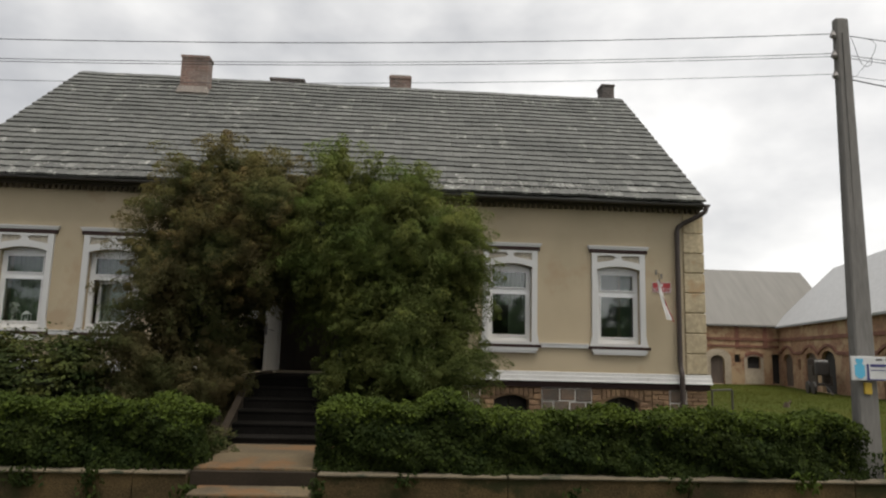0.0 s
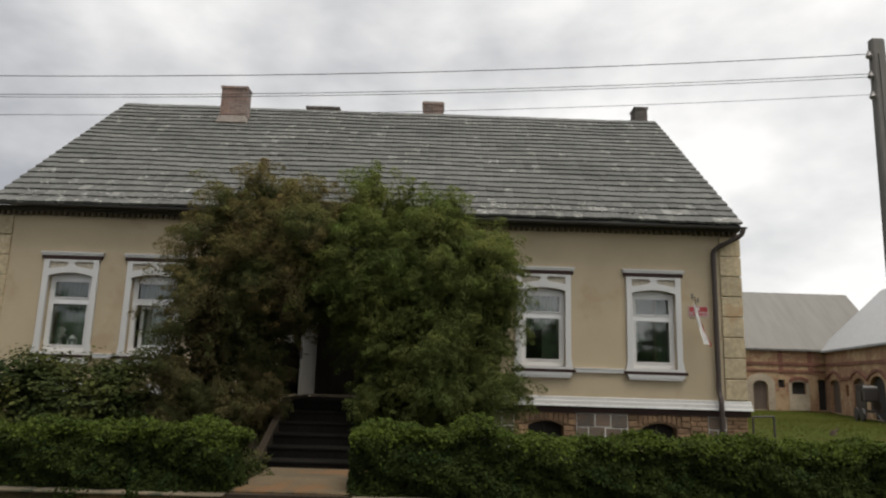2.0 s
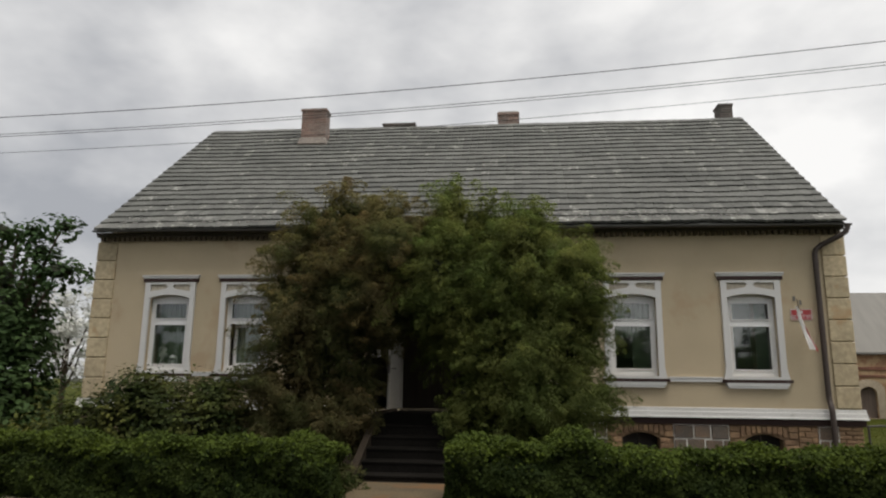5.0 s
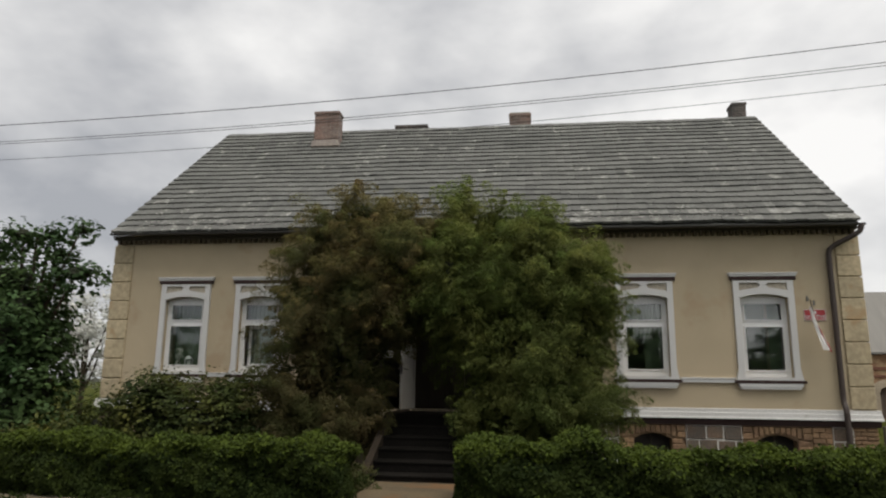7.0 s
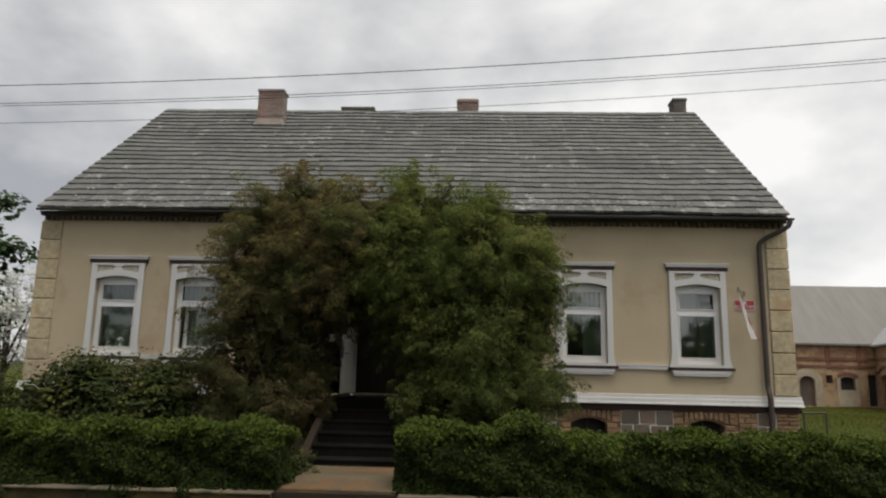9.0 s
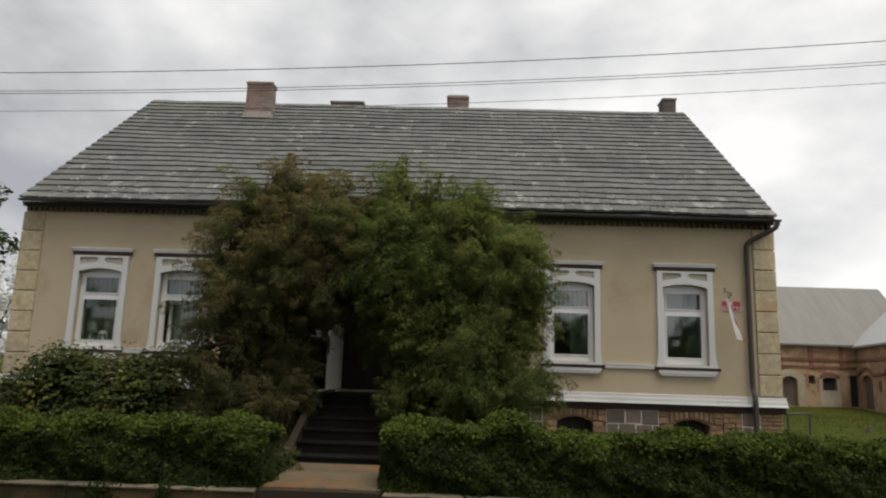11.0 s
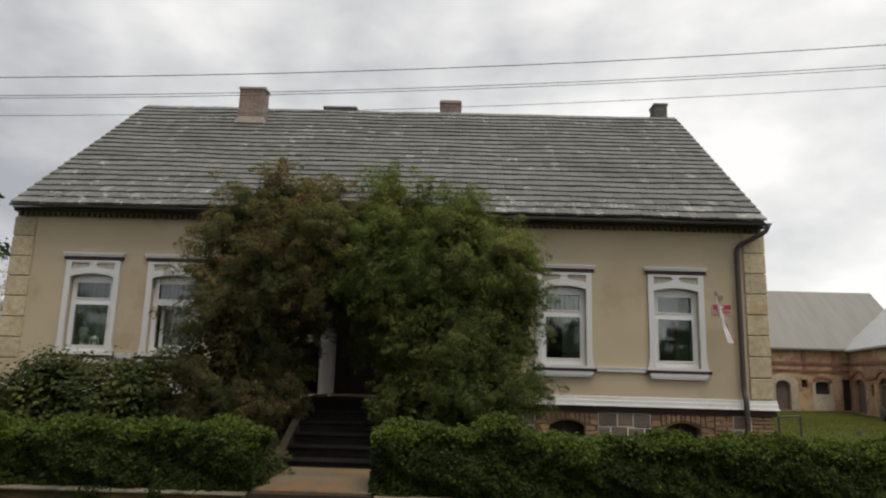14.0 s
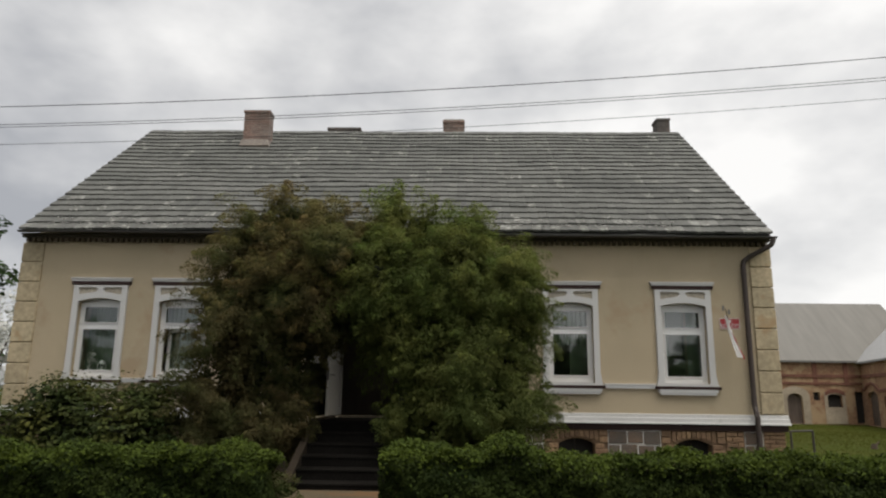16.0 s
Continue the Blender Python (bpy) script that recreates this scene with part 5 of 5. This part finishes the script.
def build_barn_plaster():
    """Plastered surrounds that stand a little proud of the brick barn."""
    part("plaster_surround", outline_wall([arch(7.55, 9.40, 0.005, 1.75, 0.55, 12, 0.6), arch(8.0, 8.95, 0.03, 1.55, 0.32, 12, 0.6)], -0.03, 0.0), BARNPLASTER, barn_back, "pale plastered door surround")
    part("plaster_niche", outline_wall([arch(10.3, 11.6, 0.05, 1.95, 0.22), arch(10.5, 11.4, 1.05, 1.72, 0.12, 12, 0.6)], -0.025, 0.0), BARNPLASTER, barn_back, "pale plastered niche")
    for x in (9.85, 11.75):
        part("pilaster", boxes((x - 0.13, x + 0.13, -0.05, 0.0, 2.35, 3.9)), BARNBAND, barn_back)
    part("lower_band", boxes((0, 17.0, -0.045, 0, 2.42, 2.56)), BARNBAND, barn_back, "red brick course")


build_barn_plaster()


# ---- front details of the house ----
def build_quoins():
    for side, x0, x1 in (("left", XL - 0.03, XL + 0.42), ("right", XR - 0.40, XR + 0.035)):
        for i in range(8):
            z0 = 1.415 + i * 0.41
            part("quoin", boxes((x0, x1, -0.035, 0.45, z0, min(z0 + 0.392, 4.69)), bevel=0.012), QUOIN, house, "sandstone-coloured corner block" if i == 0 else "")


build_quoins()


def build_plinth_pieces():
    rng = random.Random(11)

    def block(name, x0, x1, z0, z1, mat, proud=0.03):
        j = 0.013 if mat is STONE else 0.008
        part(name, boxes((x0 + j, x1 - j, -proud - rng.uniform(0, 0.012), 0.0, z0 + j, z1 - j), bevel=0.008), mat, house)

    for c in CELLAR:
        for side in (-1, 1):
            for k in range(5):
                w = 0.26 if k % 2 else 0.20
                xa, xb = (c - 0.34 - w, c - 0.34) if side < 0 else (c + 0.34, c + 0.34 + w)
                block("plinth_brick", xa, xb, 0.34 + k * 0.10, 0.44 + k * 0.10, SANDBRICK)
        n = 9
        for k in range(n):
            u = (k + 0.5) / n
            x = c - 0.42 + 0.84 * u
            low = 0.85 + 0.10 * (1 - (2 * u - 1) ** 2)
            block("arch_brick", x - 0.047, x + 0.047, low, 1.09, SANDBRICK)
        for k in range(2):
            for xa, xb in ((c - 0.62, c - 0.43), (c + 0.43, c + 0.60)):
                block("plinth_brick", xa, xb, 0.85 + k * 0.12, 0.97 + k * 0.12, SANDBRICK)
        # Near-black sheet paints the unlit cellar behind the arched opening.
        bars = part("cellar_window", boxes((c - 0.34, c + 0.34, 0.2, 0.24, 0.46, 0.92)), DARK, house, "dark arched cellar window")
        part("cellar_frame", boxes((c - 0.33, c + 0.33, 0.17, 0.2, 0.62, 0.65), (c - 0.015, c + 0.015, 0.17, 0.2, 0.46, 0.9)), DARKWOOD, bars)
    for x0, x1, z0, z1 in ((2.40, 2.76, 0.83, 1.09), (2.76, 3.07, 0.84, 1.09), (3.07, 3.40, 0.82, 1.09), (2.40, 2.63, 0.52, 0.83), (2.63, 2.96, 0.50, 0.84), (2.96, 3.28, 0.50, 0.82),
                           (3.28, 3.40, 0.50, 0.82), (4.98, 5.33, 0.84, 1.09), (5.16, 5.33, 0.50, 0.84), (4.98, 5.16, 0.50, 0.84), (2.40, 2.80, 0.2, 0.5), (2.80, 3.40, 0.2, 0.5), (-0.36, 0.05, 0.80, 1.09), (0.05, 0.55, 0.82, 1.09), (0.55, 0.95, 0.80, 1.09),
                           (0.95, 1.18, 0.82, 1.09), (-0.36, 0.3, 0.45, 0.8), (0.3, 0.8, 0.45, 0.81), (0.8, 1.18, 0.45, 0.81)):
        block("plinth_stone", x0, x1, z0, z1, STONE, 0.042)
    for x0, x1 in ((2.40, 3.40), (4.98, 5.33), (-0.36, 1.18)):
        part("joint_backing", boxes((x0, x1, -0.034, 0.0, 0.20 if x0 < 4 else 0.5, 1.09)), WHITEJOINT, house, "white mortar joints between the stones")
    for k in range(6):
        for xa, xb in (((4.62, 4.85), (4.85, 4.98)) if k % 2 else ((4.62, 4.74), (4.74, 4.98))):
            block("plinth_brick", xa, xb, 0.49 + k * 0.10, 0.59 + k * 0.10, SANDBRICK)
    for k in range(10):
        for xa, xb in (((5.33, 5.55), (5.55, 5.76)) if k % 2 else ((5.33, 5.44), (5.44, 5.76))):
            block("plinth_brick", xa, xb, 0.34 + k * 0.075, 0.415 + k * 0.075, SANDBRICK, 0.035)
    x = XL
    while x < -3.6:
        w = rng.uniform(0.35, 0.55)
        block("plinth_stone", x, min(x + w, -3.56), 0.78, 1.09, STONE)
        block("plinth_stone", x, min(x + w, -3.56), 0.42, 0.78, STONE)
        x += w


build_plinth_pieces()


def build_plaque():
    # the house number is shown as two plain bars
    number = thing("house_number", "small dark metal house number fixed to the plaster", "house number")
    part("bar", boxes((4.745, 4.785, -0.012, 0.0, 3.40, 3.50)), GREYMETAL, number)
    part("bar", boxes((4.855, 4.895, -0.012, 0.0, 3.32, 3.42)), GREYMETAL, number)
    sign = thing("office_plaque", "small red enamel plaque with white lettering on the wall", "plaque")
    part("plate", boxes((4.68, 5.065, -0.014, 0.0, 3.04, 3.245), bevel=0.003), REDSIGN, sign)
    part("rim", outline_wall([[(4.68, 3.04), (5.065, 3.04), (5.065, 3.245), (4.68, 3.245)], [(4.688, 3.048), (5.057, 3.048), (5.057, 3.237), (4.688, 3.237)]], -0.017, -0.0145), WHITE, sign, "white rim")
    bm = bmesh.new()
    bmesh.ops.create_cone(bm, cap_ends=True, segments=5, radius1=0.034, radius2=0.034, depth=0.004)
    bmesh.ops.transform(bm, matrix=pose(4.873, -0.0165, 3.19, 90, 0, 0), verts=bm.verts)
    part("emblem", bm, WHITE, sign, "white emblem")
    curve = bpy.data.curves.new("lettering", "FONT")
    curve.body, curve.size, curve.extrude, curve.align_x = "SOŁTYS", 0.112, 0.0015, "CENTER"
    curve.space_character = 0.95
    curve.materials.append(WHITE)
    word = new("lettering", curve)
    word.parent = sign
    word.matrix_local = pose(4.873, -0.0165, 3.06, 90, 0, 0)


build_plaque()


def cloth(points_a, points_b, mat, name, parent, label):
    """A hanging strip of cloth with folds between two edges."""
    bm = bmesh.new()
    n, m = len(points_a), 7
    grid = []
    for i in range(n):
        a, b = Vector(points_a[i]), Vector(points_b[i])
        grid.append([bm.verts.new(a.lerp(b, k / (m - 1)) + Vector((0, 0.022 * math.sin(k * 2.1 + i * 0.5), 0))) for k in range(m)])
    for i in range(n - 1):
        for k in range(m - 1):
            bm.faces.new((grid[i][k], grid[i][k + 1], grid[i + 1][k + 1], grid[i + 1][k]))
    ob = part(name, bm, mat, parent, label)
    sol = ob.modifiers.new("thickness", "SOLIDIFY")
    sol.thickness = 0.003
    return ob


def build_flag():
    flag = thing("flag", "white and red flag hanging limp from a short wall staff", "flag")
    bm = bmesh.new()
    tube(bm, [(4.90, -0.0, 2.72), (4.86, -0.10, 2.80), (4.69, -0.32, 3.40)], 0.007, 8)
    part("staff", bm, BARK, flag, "thin wooden flag staff")
    rows = 12
    white_a = [(4.665 + 0.010 * i + 0.0005 * i * i, -0.315, 3.27 - 0.072 * i) for i in range(rows)]
    white_b = [(4.72 + 0.0205 * i + 0.0002 * i * i, -0.27, 3.25 - 0.071 * i) for i in range(rows)]
    cloth(white_a, white_b, CLOTH, "white_half", flag, "white cloth half")
    red_a = [(4.725 + 0.0205 * i + 0.0002 * i * i, -0.268, 3.14 - 0.062 * i) for i in range(rows)]
    red_b = [(4.73 + 0.0255 * i, -0.25, 3.13 - 0.063 * i) for i in range(rows)]
    cloth(red_a, red_b, RED, "red_half", flag, "red cloth half")


build_flag()


# ---- behind the panes ----
def build_curtain(x0, x1, z0, z1, y=0.30, waves=9, label="sheer pale curtain hanging behind the pane"):
    bm = bmesh.new()
    n = 36
    cols = []
    for i in range(n + 1):
        u = i / n
        x = x0 + (x1 - x0) * u
        dy = 0.035 * math.sin(u * waves * 2 * math.pi)
        cols.append([bm.verts.new((x, y + dy * k, z)) for k, z in ((1.2, z0), (1.0, (z0 + z1) / 2), (0.7, z1))])
    for a, b in zip(cols, cols[1:]):
        for k in range(2):
            bm.faces.new((a[k], a[k + 1], b[k + 1], b[k]))
    ob = mesh_object("curtain", bm, CURTAIN)
    sol = ob.modifiers.new("thickness", "SOLIDIFY")
    sol.thickness = 0.003
    return tagged(ob, label, "curtain", "curtains in the windows")


for c, spans in zip(WINDOWS, (((-0.42, 0.42, 2.05, 3.5),), ((-0.40, 0.40, 2.05, 3.5),), ((-0.42, 0.42, 2.72, 3.5), (0.05, 0.40, 2.05, 2.75)), ((0.20, 0.42, 2.05, 3.5), (-0.42, -0.2, 2.5, 3.5)))):
    for a, b, z0, z1 in spans:
        build_curtain(c + a, c + b, z0, z1, 0.46)


def build_sill_things():
    c = WINDOWS[0]
    lantern = thing("lantern", "small white candle lantern on the window sill", "lantern")
    x, y, z = c + 0.05, 0.245, 2.072
    part("base", boxes((x - 0.065, x + 0.065, y - 0.065, y + 0.065, z, z + 0.02)), WHITE, lantern)
    for sx in (-1, 1):
        for sy in (-1, 1):
            part("post", boxes((x + sx * 0.055 - 0.008, x + sx * 0.055 + 0.008, y + sy * 0.055 - 0.008, y + sy * 0.055 + 0.008, z + 0.02, z + 0.17)), WHITE, lantern)
    bm = bmesh.new()
    bmesh.ops.create_cone(bm, cap_ends=True, segments=4, radius1=0.095, radius2=0.012, depth=0.07)
    bmesh.ops.transform(bm, matrix=pose(x, y, z + 0.205, 0, 0, 45), verts=bm.verts)
    part("lantern_roof", bm, WHITE, lantern)
    bm = bmesh.new()
    tube(bm, [(x, y, z + 0.02), (x, y, z + 0.10)], 0.025, 10)
    part("candle", bm, CLOTH, lantern)
    plant = thing("potted_plant", "small potted plant with white blossom on the window sill", "plant")
    x = c - 0.19
    bm = bmesh.new()
    tube(bm, [(x, y, z), (x, y, z + 0.07), (x, y, z + 0.075)], [0.04, 0.055, 0.06], 10)
    part("pot", bm, WHITE, plant)
    bm = bmesh.new()
    tube(bm, [(x, y, z + 0.07), (x + 0.01, y, z + 0.20), (x - 0.02, y, z + 0.33)], 0.006, 5)
    part("stem", bm, BARK, plant)
    rng = np.random.default_rng(4)
    pts = np.array([x, y, z + 0.24]) + rng.normal(size=(130, 3)) * np.array([0.045, 0.03, 0.085])
    leaves("blossom", pts, rng.normal(size=(130, 3)), 0.042, BLOSSOM, plant, 1.2, 0, "white blossom", 4)


build_sill_things()


# ---- by the pole and in the yard ----
def build_board():
    b = thing("notice_board", "white notice board with a blue picture fixed to the pole", "sign")
    part("bracket", boxes((5.44, 5.52, -5.166, -5.085, 1.58, 1.61), (5.44, 5.52, -5.166, -5.085, 1.74, 1.77)), IRON, b)
    part("panel", boxes((5.215, 6.28, -5.19, -5.165, 1.53, 1.83), bevel=0.004), WHITE, b)
    bm = bmesh.new()
    got = bmesh.ops.create_cube(bm, size=1.0)["verts"]
    for v in got:
        v.co = (5.32 + v.co.x * 0.13, -5.193 + v.co.y * 0.004, 1.655 + v.co.z * 0.20)
    bmesh.ops.bevel(bm, geom=[e for e in bm.edges if abs(e.verts[0].co.y - e.verts[1].co.y) > 0.001], offset=0.03, segments=3, affect="EDGES")
    box(bm, 5.272, 5.368, -5.195, -5.191, 1.75, 1.80)
    part("picture", bm, BLUE, b, "light blue bottle-shaped picture")
    for x0, x1, z0, z1, mat in ((5.46, 6.24, 1.70, 1.735, NAVY), (5.46, 6.24, 1.655, 1.665, NAVY), (5.54, 5.62, 1.78, 1.80, IRON), (5.66, 5.74, 1.78, 1.80, IRON), (5.40, 6.24, 1.535, 1.55, NAVY), (5.41, 5.44, 1.55, 1.735, NAVY)):
        part("print_bar", boxes((x0, x1, -5.194, -5.191, z0, z1)), mat, b)
    plate = mesh_object("pole_plate", boxes((5.42, 5.51, -5.128, -5.09, 1.36, 1.50), bevel=0.002), YELLOW)
    tagged(plate, "small yellow warning plate on the concrete pole", "plate")


build_board()


def build_gate():
    g = thing("yard_gate", "narrow dark iron tube gate beside the house corner", "gate")
    for x in (6.10, 6.53):
        bm = bmesh.new()
        tube(bm, [(x, 0.5, 0.28), (x, 0.5, 1.09)], 0.022, 8)
        part("post", bm, IRON, g)
    bm = bmesh.new()
    tube(bm, [(6.10, 0.5, 1.08), (6.53, 0.5, 1.10)], 0.018, 8)
    part("top_rail", bm, IRON, g)
    for k in range(2):
        bm = bmesh.new()
        tube(bm, [(6.10, 0.5, 0.40 + 0.25 * k), (6.53, 0.5, 0.40 + 0.25 * k)], 0.008, 6)
        part("wire_rail", bm, IRON, g)


build_gate()


def build_barrel(x, y, z):
    b = thing("barrel", "blue plastic barrel standing on the yard grass", "barrel")
    bm = bmesh.new()
    tube(bm, [(x, y, z), (x, y, z + 0.04), (x, y, z + 0.2), (x, y, z + 0.36), (x, y, z + 0.5), (x, y, z + 0.54)], [0.26, 0.28, 0.30, 0.30, 0.28, 0.25], 16)
    part("body", bm, TARP, b)
    for h in (0.2, 0.36):
        bm = bmesh.new()
        tube(bm, [(x, y, z + h - 0.02), (x, y, z + h), (x, y, z + h + 0.02)], [0.302, 0.315, 0.302], 16)
        part("hoop", bm, TARP, b)


build_barrel(13.5, 6.3, 0.295)


def build_machine():
    m = thing("farm_cart", "dark old farm cart parked beside the stable wall", "cart")
    m.matrix_world = pose(20.9, 19.6, 0.03, 0, 0, -106.3)
    part("bed", boxes((-0.7, 0.7, -0.5, 0.2, 0.45, 0.55), (-0.7, 0.7, -0.5, -0.44, 0.55, 0.95), (-0.7, 0.7, 0.14, 0.2, 0.55, 0.95)), DARKWOOD, m)
    for x in (-0.45, 0.45):
        bm = bmesh.new()
        bmesh.ops.create_cone(bm, cap_ends=True, segments=16, radius1=0.32, radius2=0.32, depth=0.1)
        bmesh.ops.transform(bm, matrix=pose(x, -0.58, 0.32, 90, 0, 0), verts=bm.verts)
        part("wheel", bm, IRON, m)
    bm = bmesh.new()
    tube(bm, [(0.7, -0.15, 0.5), (1.5, -0.2, 0.3), (2.0, -0.2, 0.08)], 0.03, 6)
    part("drawbar", bm, IRON, m)
    part("tailboard", boxes((-0.70, -0.64, -0.5, 0.2, 0.95, 1.75), (-0.64, 0.1, -0.5, -0.44, 0.95, 1.45), bevel=0.01), DARKWOOD, m, "tall dark board")
    part("cover", boxes((0.15, 0.60, -0.46, 0.14, 0.95, 1.62), bevel=0.06), IRON, m, "rounded dark iron housing")
    part("lid", boxes((0.18, 0.57, -0.42, 0.10, 1.62, 1.70), bevel=0.02), BANDWHITE, m, "pale worn lid")


build_machine()


def build_stump():
    bm = bmesh.new()
    tube(bm, [(11.39, 6.79, 0.26), (11.39, 6.79, 0.36), (11.41, 6.79, 0.44)], [0.11, 0.085, 0.07], 9)
    tube(bm, [(11.41, 6.79, 0.38), (11.50, 6.78, 0.46), (11.53, 6.78, 0.52)], [0.035, 0.028, 0.02], 7)
    tagged(mesh_object("tree_stump", bm, BARK), "small dark weathered tree stump in the yard grass", "stump")


build_stump()


def build_meadow():
    rng = np.random.default_rng(9)
    n = 60000
    x, y = rng.uniform(5.8, 24, n), rng.uniform(-3.5, 29.5, n)
    keep = (x > 6.0) & (x < 24 + (y - 30) * 0.28)
    x, y = x[keep], y[keep]
    z = np.where(y < 8, 0.30, np.maximum(0.0, 0.30 - (y - 8) * 0.022))
    p = np.stack([x, y, z + 0.02], 1)
    flat = np.zeros_like(p)
    flat[:, 1] = -0.6
    flat[:, 2] = 1.0
    up = np.zeros_like(p)
    up[:, 2] = 1.0
    lawn = leaves("grass", p, flat, 0.014, GRASSBLADE, None, 4.0, 0.0, "", 9, 0.8, up)
    tagged(lawn, "rough green grass of the farm yard", "grass", kind="stuff")


build_meadow()

def build_mortar_crumbs():
    """Broken pale mortar along the lowest tile rows."""
    rng = random.Random(23)
    bm = bmesh.new()
    for k in range(190):
        x = rng.uniform(0.1, 3.9) if k < 110 else rng.uniform(-8.9, -4.9)
        up = rng.choice((0.23, 0.23, 0.46)) * rng.uniform(0.86, 1.06) + 0.02
        c = EAVE + SLOPE * up + UPWARD * rng.uniform(0.045, 0.06)
        w, d, h = rng.uniform(0.025, 0.09), rng.uniform(0.012, 0.03), rng.uniform(0.008, 0.018)
        got = bmesh.ops.create_cube(bm, size=1.0)["verts"]
        turn = rng.uniform(-0.25, 0.25)
        for v in got:
            a, b = v.co.x * w, v.co.y * d
            k2 = rng.uniform(0.7, 1.15)
            v.co = Vector((x, c.y, c.z)) + Vector((a - b * turn, 0, 0)) * k2 + SLOPE * (b + a * turn) * k2 + UPWARD * v.co.z * h
    tagged(part("crumbled_mortar", bm, CRUMB, roof, "broken pale mortar along the eaves"), kind="stuff")


build_mortar_crumbs()

# ---- roof tiles last ----
build_tiles()
